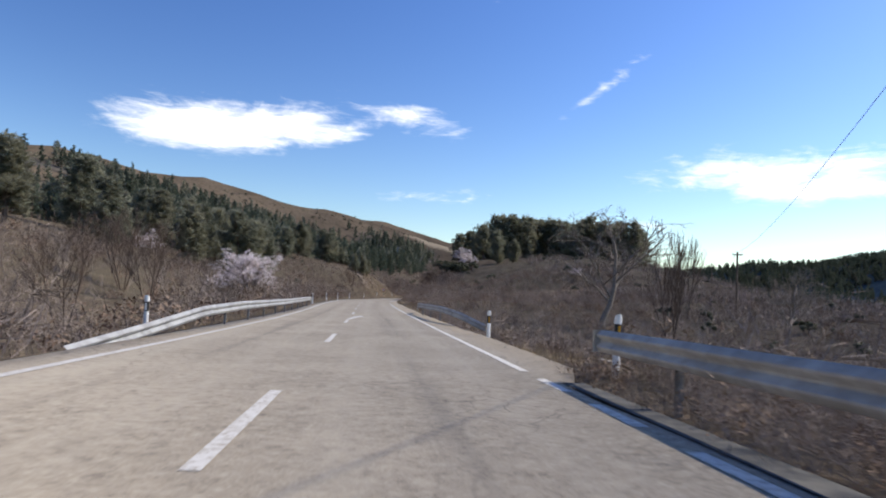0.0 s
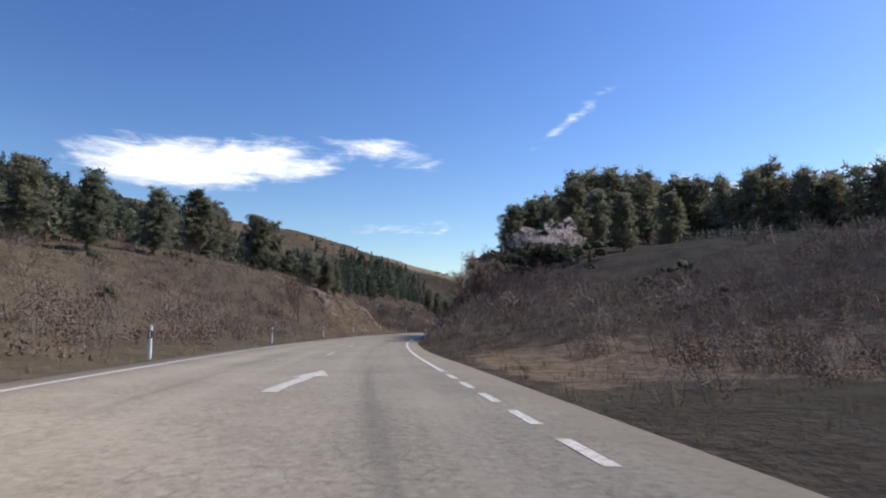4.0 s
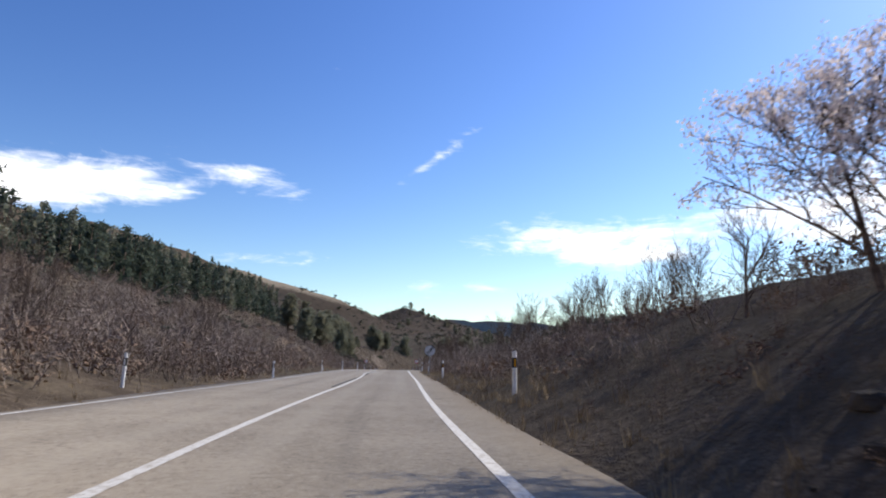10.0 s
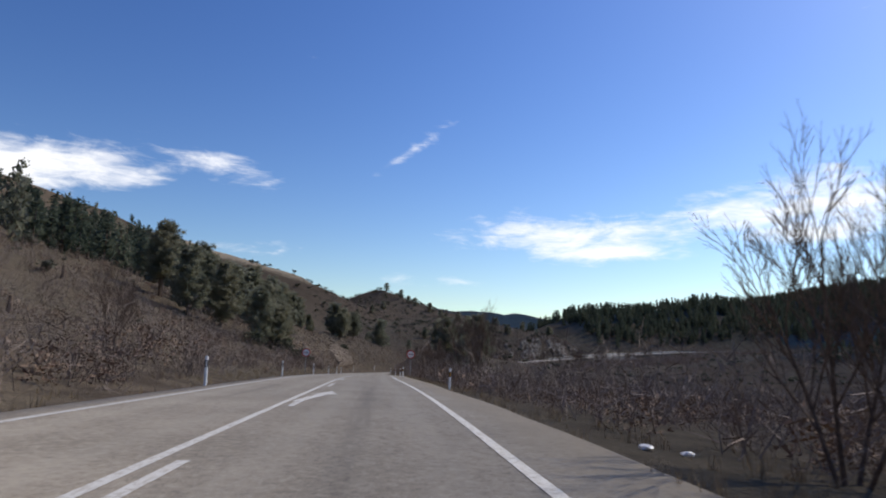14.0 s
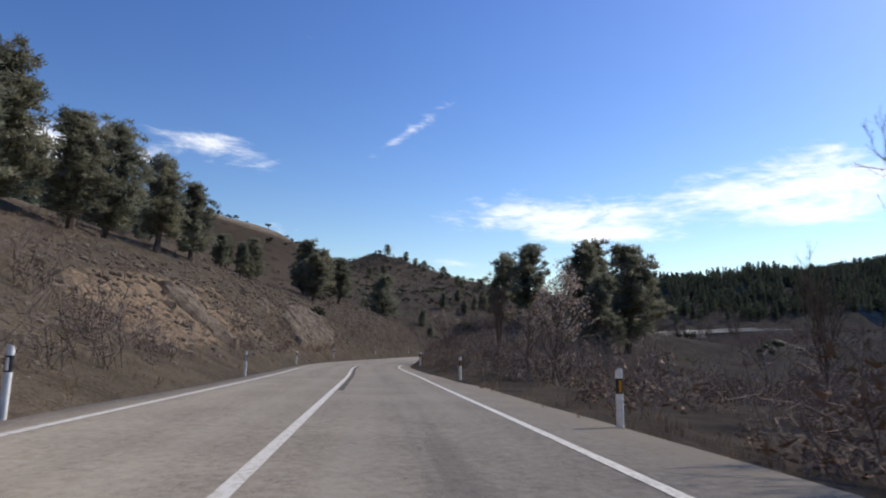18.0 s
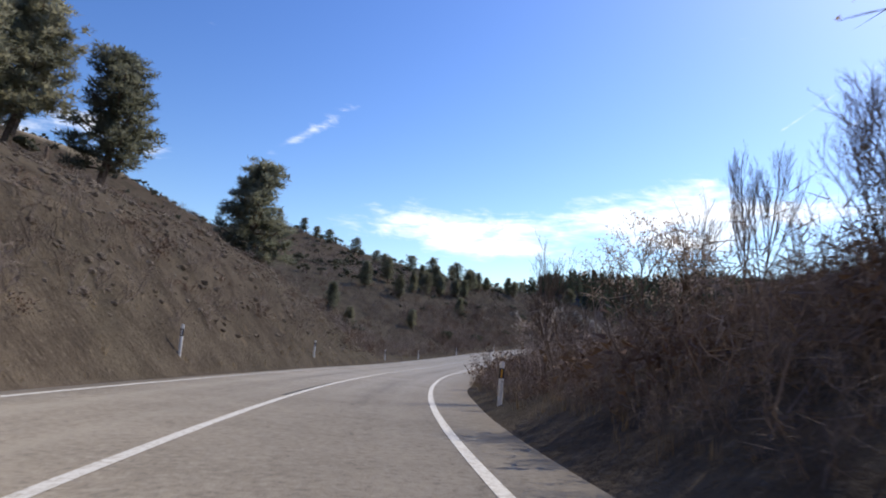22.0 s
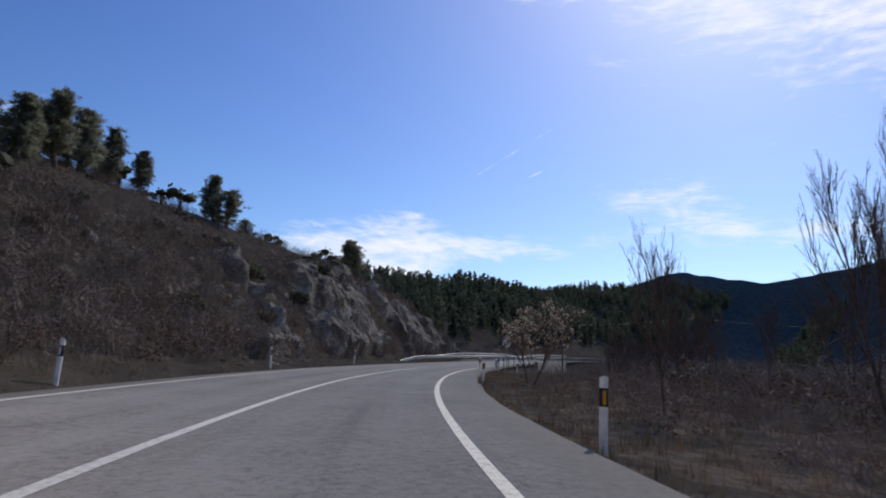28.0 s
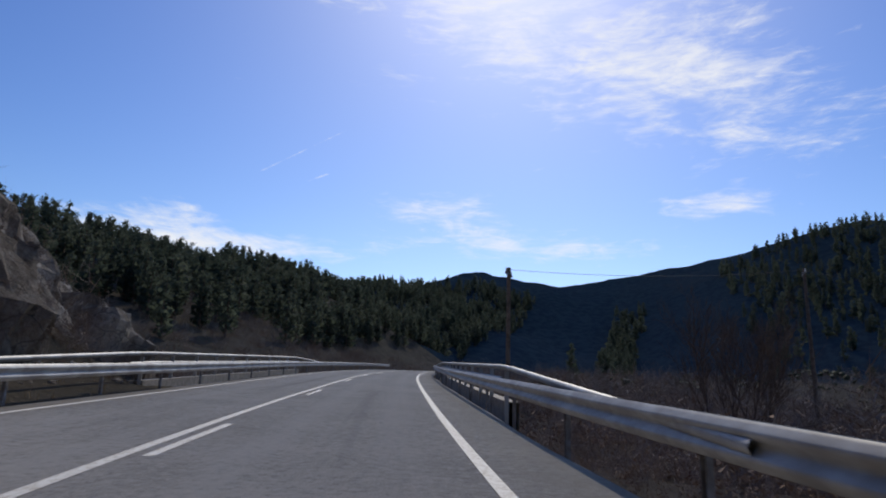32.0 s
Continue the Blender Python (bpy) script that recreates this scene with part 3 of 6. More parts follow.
material("white_reflector", two((0.7, 0.7, 0.7), (0.6, 0.6, 0.62), 30.0), 0.25, 0, 0, 30, 0.6)
material("sign_white", two((0.74, 0.73, 0.72), (0.66, 0.65, 0.64), 6.0), 0.45)
material("sign_grey", two((0.55, 0.56, 0.56), (0.48, 0.48, 0.48), 5.0), 0.5)
material("sign_red", two((0.50, 0.022, 0.028), (0.42, 0.018, 0.022), 6.0), 0.45)
material("sign_black", two((0.012, 0.012, 0.013), (0.025, 0.025, 0.025), 8.0), 0.5)
material("concrete", two((0.34, 0.31, 0.27), (0.24, 0.22, 0.19), 5.0), 0.9, 0, 0.4, 25)
material("bark", two((0.085, 0.062, 0.048), (0.16, 0.12, 0.095), 8.0, rnd=0.15), 0.95, 0, 0.6, 20, 0.1)
material("pale_bark", two((0.15, 0.125, 0.105), (0.26, 0.225, 0.19), 8.0, rnd=0.15), 0.95, 0, 0.4, 20, 0.1)
leaf_material("needles", two((0.13, 0.14, 0.098), (0.275, 0.28, 0.205), 0.7, rnd=0.3), 0.8, 0, 0, 5, 0.2)
leaf_material("olive_needles", two((0.145, 0.147, 0.098), (0.295, 0.287, 0.205), 0.5, rnd=0.3), 0.8, 0, 0, 5, 0.2)
leaf_material("oak_leaves", two((0.045, 0.052, 0.034), (0.095, 0.10, 0.066), 1.2, rnd=0.25), 0.7, 0, 0, 5, 0.25)
# far pines' needles, with the backlit slopes' darkness put into the colour
leaf_material("far_needles", two((0.042, 0.056, 0.042), (0.082, 0.098, 0.07), 0.12, rnd=0.3), 0.85, 0, 0, 5, 0.1)
material("rubble", two((0.16, 0.125, 0.092), (0.33, 0.27, 0.205), 1.3, rnd=0.3), 0.95, 0, 0.6, 8.0, 0.1, 0.8)
material("twigs", two((0.15, 0.116, 0.096), (0.29, 0.238, 0.202), 0.5, rnd=0.25), 0.95, 0, 0, 5, 0.05)
material("russet_twigs", two((0.145, 0.094, 0.07), (0.25, 0.182, 0.132), 0.5, rnd=0.25), 0.95, 0, 0, 5, 0.05)
material("dry_grass", two((0.21, 0.155, 0.095), (0.35, 0.275, 0.175), 0.6, rnd=0.25), 0.95, 0, 0, 5, 0.05)
leaf_material("blossom", two((0.82, 0.77, 0.76), (0.72, 0.62, 0.62), 3.0, rnd=0.12), 0.8, 0, 0, 5, 0.1)
leaf_material("pale_leaves", two((0.30, 0.235, 0.19), (0.46, 0.39, 0.34), 2.0, rnd=0.2), 0.85, 0, 0, 5, 0.1)
# brown rock darkened so its colour carries the cutting's deep shade
material("shaded_rock", two((0.05, 0.042, 0.036), (0.12, 0.098, 0.078), 1.6, rnd=0.2), 0.95, 0, 0.8, 6.0, 0.1, 0.8)
material("wire", two((0.03, 0.03, 0.03), (0.05, 0.05, 0.05), 4.0), 0.6)
material("pole_wood", two((0.10, 0.075, 0.055), (0.17, 0.13, 0.10), 4.0), 0.9, 0, 0.4, 20)


# ---- mesh tools ----
def mesh_of(name, verts, faces, mats, index=None, smooth=False):
    """Mesh from arrays; faces is an array of triangles or of quads."""
    verts, faces = np.asarray(verts, np.float32).reshape(-1, 3), np.asarray(faces, np.int32)
    me = bpy.data.meshes.new(name)
    k = faces.shape[1]
    me.vertices.add(len(verts))
    me.vertices.foreach_set("co", verts.ravel())
    me.loops.add(faces.size)
    me.loops.foreach_set("vertex_index", faces.ravel())
    me.polygons.add(len(faces))
    me.polygons.foreach_set("loop_start", np.arange(0, faces.size, k, dtype=np.int32))
    if index is not None:
        me.polygons.foreach_set("material_index", np.asarray(index, np.int32))
    me.polygons.foreach_set("use_smooth", np.full(len(faces), smooth))
    for m in mats:
        me.materials.append(MATS[m])
    me.update(calc_edges=True)
    return me


def part(name, bm, mat, parent, label=""):
    """One bmesh as one mesh object under a thing or a part."""
    me = bpy.data.meshes.new(name)
    bm.to_mesh(me)
    bm.free()
    me.materials.append(MATS[mat])
    ob = new(name, me)
    ob.parent = parent
    if label:
        ob["label"] = label
    return ob


def mesh_part(name, me, parent, label=""):
    ob = new(name, me)
    ob.parent = parent
    if label:
        ob["label"] = label
    return ob


def thing(name, m, label, category, group="", kind=""):
    ob = new(name)
    ob.empty_display_size = 0.3
    ob.matrix_basis = m
    return tagged(ob, label, category, group, kind)


def box(bm, lo, hi, bevel=0.0):
    r = bmesh.ops.create_cube(bm, size=1.0, matrix=Matrix.LocRotScale([(a + b) / 2 for a, b in zip(lo, hi)], None, [b - a for a, b in zip(lo, hi)]))
    if bevel:
        bmesh.ops.bevel(bm, geom=list({e for v in r["verts"] for e in v.link_edges}), offset=bevel, segments=2, affect="EDGES")
    return bm


def rod(bm, a, b, r0, r1=None, seg=12):
    a, b = Vector(a), Vector(b)
    q = (b - a).to_track_quat("Z", "Y").to_matrix().to_4x4()
    bmesh.ops.create_cone(bm, cap_ends=True, segments=seg, radius1=r0, radius2=r0 if r1 is None else r1, depth=(b - a).length, matrix=Matrix.Translation((a + b) / 2) @ q)
    return bm


def strip(name, stations, offsets, dz, mat, parent=None):
    """Sheet along the road between two or more offsets (numbers or arrays)."""
    st = np.asarray(stations, float)
    cols = [on_road(st, np.broadcast_to(o, st.shape), dz) for o in offsets]
    v = np.stack(cols, 1).reshape(-1, 3)
    k = len(offsets)
    i = np.arange((len(st) - 1) * k).reshape(-1, k)[:, :-1].ravel()
    f = np.stack([i, i + 1, i + k + 1, i + k], 1)
    return mesh_of(name, v, f, [mat], smooth=True)


# ---- ground and road ----
def build_ground():
    st = np.arange(S0, S1, 1.25)
    side = np.array([3.4, 4.2, 4.6, 5.0, 5.5, 6.0, 6.6, 7.3, 8.0, 8.8, 9.6, 10.5, 11.5, 12.7, 14, 15.5, 17, 19, 21, 23.5, 26, 29, 33, 38, 44, 51, 60])
    off = np.concatenate([-side[::-1], side])
    s, d = np.meshgrid(st, off, indexing="ij")
    p = on_road(s.ravel(), d.ravel())
    z = land(p[:, 0], p[:, 1], s, d)
    z = np.where(np.abs(d.ravel()) < 4.3, p[:, 2] - 0.07, z)
    p[:, 2] = z
    k = len(off)
    i = np.arange((len(st) - 1) * k).reshape(-1, k)[:, :-1].ravel()
    me = mesh_of("ground", p, np.stack([i, i + 1, i + k + 1, i + k], 1), ["ground"], smooth=True)
    soil = np.zeros(len(p), np.float32)
    ss, dd = s.ravel(), d.ravel()
    for s0, s1, d0, d1, amount in SOIL:
        inside = np.clip(np.minimum((ss - s0) / 4, (s1 - ss) / 4) + 0.5, 0, 1) * np.clip(np.minimum((dd - d0) / 1.0, (d1 - dd) / 1.0) + 0.5, 0, 1)
        soil = np.maximum(soil, inside * amount)
    me.attributes.new("soil", "FLOAT", "POINT").data.foreach_set("value", soil.astype(np.float32))
    tagged(new("ground", me), "dry brown earth verges, banks and cut slopes beside the road", "ground", kind="structure")


# bare earth: stations, offsets, amount
SOIL = [(166, 206, -22, -5, 0.38), (270, 286, -12.5, -7.0, 0.8), (373, 393, -11.5, -6.8, 1.0), (393, 402, -12.5, -6.5, 0.5), (400, 436, -15, -5, 0.3), (436, 470, -12, -5, 0.2), (96, 112, 5, 40, 0.62), (10, 26, 4.4, 7.5, 0.5), (332, 350, 4.6, 9, 0.35), (480, 600, 4.4, 6.5, 0.25), (508, 580, 4.6, 11.5, 0.5)]


def graded(lo, hi, step, end, grow=1.18):
    a = list(np.arange(lo, hi + step / 2, step))
    w = step
    while a[-1] < hi + end:
        w *= grow
        a.append(a[-1] + w)
    w = step
    while a[0] > lo - end:
        w *= grow
        a.insert(0, a[0] - w)
    return np.array(a)


def build_hills():
    gx, gy = graded(-280, 680, 7.0, 4200), graded(-60, 760, 7.0, 4200)
    x, y = np.meshgrid(gx, gy, indexing="ij")
    x, y = x.ravel(), y.ravel()
    s, d = to_road(x, y)
    z = land(x, y, s, d)
    hide = np.where((s > S0 + 2) & (s < S1 - 3), np.clip((58 - np.abs(d)) / 7, 0, 1), np.clip((9 - np.abs(d)) / 3, 0, 1) * 0.3)
    z = z - hide * 3.0
    k = len(gy)
    i = np.arange((len(gx) - 1) * k).reshape(-1, k)[:, :-1].ravel()
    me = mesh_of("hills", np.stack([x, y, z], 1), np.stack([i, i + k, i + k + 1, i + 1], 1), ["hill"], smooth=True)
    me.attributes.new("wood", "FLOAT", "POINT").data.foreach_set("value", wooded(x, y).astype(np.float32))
    crest = np.array([(-79, 605), (-45, 619), (-13, 612), (16, 598)])
    near = np.min([np.hypot(x - a, y - b) for a, b in np.concatenate([crest[:-1] + (crest[1:] - crest[:-1]) * u for u in (0, 0.25, 0.5, 0.75)] + [crest[-1:]])], 0)
    pale = np.clip(1.2 - near / 30, 0, 1) * np.clip((x + 70) / 60, 0.25, 0.95)
    me.attributes.new("soil", "FLOAT", "POINT").data.foreach_set("value", pale.astype(np.float32))
    tagged(new("ground_hills", me), "dry hillsides with pine woods and bare crests round the valley", "hills", kind="structure")


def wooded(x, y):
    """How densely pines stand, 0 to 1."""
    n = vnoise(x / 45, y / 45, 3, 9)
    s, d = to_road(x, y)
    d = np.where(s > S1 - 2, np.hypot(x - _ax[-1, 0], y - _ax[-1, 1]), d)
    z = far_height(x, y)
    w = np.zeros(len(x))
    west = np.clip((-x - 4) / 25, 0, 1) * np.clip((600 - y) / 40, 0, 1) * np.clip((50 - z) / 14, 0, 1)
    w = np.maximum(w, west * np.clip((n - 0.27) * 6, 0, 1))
    # also spreads the haze-tinted wood colour over the far mountains
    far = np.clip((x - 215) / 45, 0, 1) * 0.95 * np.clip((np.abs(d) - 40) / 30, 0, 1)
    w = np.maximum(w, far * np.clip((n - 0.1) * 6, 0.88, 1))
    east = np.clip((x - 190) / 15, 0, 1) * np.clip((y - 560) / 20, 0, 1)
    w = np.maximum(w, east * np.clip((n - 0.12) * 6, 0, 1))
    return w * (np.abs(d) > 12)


def left_line(s):
    """Offset of the left edge line, where the carriageway widens in its bends."""
    return -np.interp(s, [-40, 0, 30, 50, 76, 90, 134, 171, 200, 225, 263, 290, 355, 395, 420, 486, 540, 568, 582, 600, 640, 800], [3.2, 3.05, 2.95, 3.15, 3.5, 3.75, 4.1, 4.45, 4.5, 3.9, 3.42, 3.15, 3.15, 3.45, 3.8, 3.8, 3.8, 3.6, 3.6, 3.95, 3.8, 3.6])


def right_line(s):
    return np.interp(s, [-40, 120, 165, 205, 240, 320, 385, 440, 474, 520, 560, 600], [3.55, 3.52, 3.38, 3.42, 3.48, 3.48, 3.42, 3.35, 3.28, 3.36, 3.45, 3.5])


def build_road():
    st = np.arange(S0, S1 - 1, 1.25)
    wob = (vnoise(st / 9, st * 0, 3, 12) - 0.5) * 0.35
    right = np.interp(st, [-40, 8.5, 11, 20, 100, 120, 180, 230, 330, 400, 460, 560, 600, 800], [3.72, 3.72, 4.6, 4.7, 5.0, 4.4, 4.15, 4.8, 4.9, 4.9, 5.0, 4.9, 4.7, 4.5]) + wob
    left = left_line(st) - 0.75 - wob[::-1]
    me = strip("road", st, [left - 0.06, left, -3.0, -1.75, 0, 1.75, 3.5, right, right + 0.06], 0.0, "asphalt")
    v = np.empty(len(me.vertices) * 3, np.float32)
    me.vertices.foreach_get("co", v)
    v = v.reshape(-1, 9, 3)
    v[:, 0, 2] -= 0.12
    v[:, -1, 2] -= 0.12
    me.vertices.foreach_set("co", v.ravel())
    offs = np.stack(np.broadcast_arrays(left - 0.06, left, -3.0, -1.75, 0.0, 1.75, 3.5, right, right + 0.06), 1)
    me.attributes.new("offset", "FLOAT", "POINT").data.foreach_set("value", offs.ravel().astype(np.float32))
    me.attributes.new("station", "FLOAT", "POINT").data.foreach_set("value", np.repeat(st, 9).astype(np.float32))
    tagged(new("road", me), "sun-bleached cracked asphalt carriageway of a country road", "road", kind="structure")
    marks()


def marks():
    root = thing("road_markings", Matrix.Identity(4), "worn white painted lines and arrows on the asphalt", "road markings", kind="structure")

    def line(s0, s1, d, w=0.13, name="edge_line", mat="line_paint", dz=0.006):
        n = max(2, int((s1 - s0) / 1.0) + 1)
        st = np.linspace(s0, s1, n)
        if d is None:
            d = right_line(st)
        elif callable(d):
            d = d(st)
        mesh_part(name, strip(name, st, [d - w / 2, d + w / 2], dz, mat), root)

    st = np.arange(S0 + 1, S1 - 2, 1.0)
    mesh_part("edge_line", strip("edge_line", st, [left_line(st) - 0.08, left_line(st) + 0.08], 0.006, "line_paint"), root)
    line(S0 + 1, 0.5, None, 0.15)
    for k in range(4):
        line(1.2 + k * 2.3, 2.5 + k * 2.3, None, 0.15, "edge_dash")
    line(10.4, 75.4, None, 0.15)
    for k in range(11):
        line(76.4 + k * 2.3, 77.7 + k * 2.3, None, 0.15, "edge_dash")
    line(102, 337, None, 0.15)
    line(338.6, S1 - 2, None, 0.15)
    for s in (-19.0, -7.5, 4.0, 15.5, 26.8, 39.0, 49.9, 61.0):
        line(s, s + 3.4, 0.08, 0.13, "centre_dash")
    s = 70.4
    while s < 184:
        if not any(a < s + 2 < b for a, b in ((29, 40), (92, 102), (155, 168))):
            line(s, s + 3.9, 0.0, 0.13, "centre_dash")
        s += 13.7
    line(183, 246, lambda q: np.interp(q, [183, 205, 222, 236, 246], [0.0, 0.1, 0.24, 0.2, 0.02]), 0.15, "centre_line")
    line(258, 338, -0.14, 0.13, "centre_line")
    line(246, 258, -0.14, 0.13, "centre_line")
    s = 262
    while s < 336:
        line(s, s + 3.9, 0.16, 0.13, "centre_dash")
        s += 11.5
    line(338, 760, lambda q: np.interp(q, [338, 346, 400, 412, 425, 445, 470, 545, 562, 572, 595, 610, 650], [-0.16, -0.02, 0.02, -0.06, 0.03, -0.1, -0.06, 0.0, 0.14, 0.14, -0.34, -0.42, -0.3]), 0.15, "centre_line")
    s = 586
    while s < 700:
        line(s, s + 3.6, -0.08, 0.13, "centre_dash")
        s += 12.5
    for a, b, d in ((222, 236, 0.0), (236, 262, 0.16), (366, 403, 0.2), (398, 420, -0.16), (438, 446, -0.2)):
        line(a, b, d, 0.16, "old_line", "old_mark", 0.004)
    for s, d in ((30.9, 0.1), (96.0, 0.1), (159.5, 0.05), (250.2, 0.12), (286.5, 0.1)):
        mesh_part("return_arrow", arrow(s, d), root)


def arrow(s0, d0):
    """Bent arrow that calls traffic back to its lane."""
    u = np.linspace(0, 1, 8)
    along, across = u * 3.8, 0.3 * u * u * (3 - 2 * u)
    v, f = [], []
    for a, c in zip(along, across):
        v += [on_road(s0 + a, d0 + c - 0.13, 0.008), on_road(s0 + a, d0 + c + 0.13, 0.008)]
    for i in range(7):
        f.append((2 * i, 2 * i + 1, 2 * i + 3, 2 * i + 2))
    b = len(v)
    v += [on_road(s0 + 3.3, d0 - 0.02, 0.009), on_road(s0 + 3.7, d0 + 0.72, 0.009), on_road(s0 + 5.7, d0 + 0.47, 0.009), on_road(s0 + 5.7, d0 + 0.45, 0.009)]
    f.append((b, b + 1, b + 2, b + 3))
    return mesh_of("return_arrow", np.array(v), np.array(f), ["line_paint"])


build_ground()
build_hills()
build_road()


# ---- roadside furniture ----
def at_road(s, d, lift=0.0, turn=0.0):
    p = on_road(s, d)
    z = float(land(np.array([p[0]]), np.array([p[1]]), [s], [d])[0])
    return Matrix.Translation((p[0], p[1], z + lift)) @ Matrix.Rotation(heading(s) - math.pi / 2 + turn, 4, "Z")


def post_body(z0, z1, shear=0.0):
    """Slice of a hollow-backed marker post: rounded front, flat back."""
    bm = bmesh.new()
    outline = [(0.06 * math.sin(a), -0.05 * math.cos(a)) for a in np.linspace(-1.35, 1.35, 9)] + [(0.05, 0.03), (-0.05, 0.03)]
    low = [bm.verts.new((x, y, z0)) for x, y in outline]
    top = [bm.verts.new((x, y, z1 + shear * (y + 0.05))) for x, y in outline]
    bm.faces.new(low[::-1])
    bm.faces.new(top)
    n = len(outline)
    for i in range(n):
        bm.faces.new((low[i], low[(i + 1) % n], top[(i + 1) % n], top[i]))
    return bm


def marker_post(m, amber, lean):
    t = thing("delineator_post", m @ pose(0, 0, 0, lean[0], lean[1], 0), "white plastic roadside marker post with black band and " + ("amber" if amber else "white") + " reflector", "marker post", "marker posts along the road")
    part("body", post_body(-0.25, 0.62), "white_plastic", t)
    band = part("band", post_body(0.62, 0.86), "black_plastic", t, "black band")
    part("cap", post_body(0.86, 1.02, -0.9), "white_plastic", t)
    bm = bmesh.new()
    box(bm, (-0.022, -0.062, 0.645), (0.022, -0.045, 0.83), 0.004)
    part("reflector", bm, "amber_reflector" if amber else "white_reflector", band)
    bm = bmesh.new()
    box(bm, (-0.02, 0.028, 0.66), (0.02, 0.04, 0.82), 0.004)
    part("back_reflector", bm, "white_reflector", band)
    return t


def place_posts():
    rng = random.Random(3)
    first = {}
    for s, d in ((17, -4.45), (63.2, -4.2), (85, -4.6), (106, -4.9), (128.5, -5.2), (151.4, -5.3), (171.8, -5.5), (193, -5.6), (216, -5.5), (234.8, -4.7), (255.6, -4.25), (272.3, -4.05), (294.8, -4.0), (316, -4.1), (338.1, -4.3), (357, -4.2), (375.5, -4.2), (398.8, -4.5), (420.7, -4.9), (444, -5.0), (463, -5.0), (484, -5.0), (499, -5.0), (519, -5.0), (539.6, -5.0), (556.1, -4.9), (572.3, -4.9),
                 (10.3, 5.0), (20.7, 4.8), (145.2, 4.88), (167.6, 4.65), (189.5, 4.45), (211.6, 5.35), (234.5, 5.05), (253.2, 5.1), (273.8, 5.05), (301.4, 5.4), (337.4, 4.6), (357.0, 4.95), (375.8, 4.95), (397.4, 4.95), (418.0, 4.8), (437.6, 4.9), (459, 5.7), (476.4, 5.2), (495.5, 5.0), (510.3, 4.75), (533.2, 5.2), (553.6, 5.15), (568.7, 4.5), (587.3, 5.75), (640, 5.5)):
        m = at_road(s, d, 0.0, rng.uniform(-0.12, 0.12)) @ pose(0, 0, 0, rng.uniform(-1.5, 1.5), rng.uniform(-1.6, 1.6), 0)
        side = d > 0
        if side in first:
            copy_thing(first[side], m)
        else:
            first[side] = marker_post(m, side, (0, 0))


BEAM = [(0.0, -0.155), (0.028, -0.15), (0.032, -0.13), (0.075, -0.10), (0.078, -0.06), (0.012, -0.022), (0.012, 0.022), (0.078, 0.06), (0.075, 0.10), (0.032, 0.13), (0.028, 0.15), (0.0, 0.155)]


def beam_mesh(name, st, off, height, face, mat="galvanised"):
    """Corrugated beam along stations; face is +1 when its front looks to the right."""
    st, off, height = np.asarray(st, float), np.asarray(off, float), np.asarray(height, float)
    base = on_road(st, off)
    k = len(BEAM)
    rows = []
    for shell in (0.0, -0.004):
        ring = np.stack([on_road(st, off + face * (x + shell)) + np.stack([st * 0, st * 0, height + y], 1) for x, y in BEAM], 1)
        rows.append(ring)
    v = np.concatenate([r.reshape(-1, 3) for r in rows])
    f = []
    n = len(st)
    for layer in (0, 1):
        i = np.arange((n - 1) * k).reshape(-1, k)[:, :-1].ravel() + layer * n * k
        q = np.stack([i, i + 1, i + k + 1, i + k], 1)
        f.append(q if (layer == 0) == (face > 0) else q[:, ::-1])
    a = np.arange(n - 1) * k
    f.append(np.stack([a, a + k, a + k + n * k, a + n * k], 1))
    f.append(np.stack([a + k - 1, a + n * k + k - 1, a + n * k + 2 * k - 1, a + 2 * k - 1], 1))
    return mesh_of(name, v, np.concatenate(f), [mat], smooth=True)


def guard_rail(name, st, off, face, height, label, spacing=4.0, posts=True, first_post=None):
    """Rail of overlapping 4 m beams on steel posts; off and height are given at the stations."""
    t = thing(name, Matrix.Identity(4), label, "guard rail", "guard rails")
    s, end = st[0], st[-1]
    i = 0
    while s < end - 0.3:
        e = min(s + 4.05, end)
        q = np.linspace(s, e, 5)
        mesh_part("beam", beam_mesh("beam", q, np.interp(q, st, off) + face * 0.005 * (i % 2), np.interp(q, st, height) + 0.004 * (i % 2), face), t)
        i += 1
        s += 4.0
    if posts:
        s = (st[0] + 1.2) if first_post is None else first_post
        while s < end:
            o, h = float(np.interp(s, st, off)), float(np.interp(s, st, height))
            if h > 0.5:
                p = on_road(s, o - face * 0.11)
                g = float(land(np.array([p[0]]), np.array([p[1]]), [s], [o])[0])
                bm = bmesh.new()
                top = float(on_road(s)[2]) + h + 0.13
                box(bm, (-0.05, -0.03, g - top - 0.3), (0.05, -0.022, 0))
                box(bm, (-0.05, -0.03, g - top - 0.3), (-0.042, 0.03, 0))
                box(bm, (0.042, -0.03, g - top - 0.3), (0.05, 0.03, 0))
                ob = part("post", bm, "post_steel", t)
                ob.matrix_basis = Matrix.Translation((p[0], p[1], top)) @ Matrix.Rotation(heading(s), 4, "Z")
                bm = bmesh.new()
                box(bm, (-0.06, -0.05, -0.26), (0.06, 0.05, -0.06), 0.01)
                sp = part("spacer", bm, "galvanised", t)
                q = on_road(s, o - face * 0.045)
                sp.matrix_basis = Matrix.Translation((q[0], q[1], top)) @ Matrix.Rotation(heading(s), 4, "Z")
            s += spacing
    return t


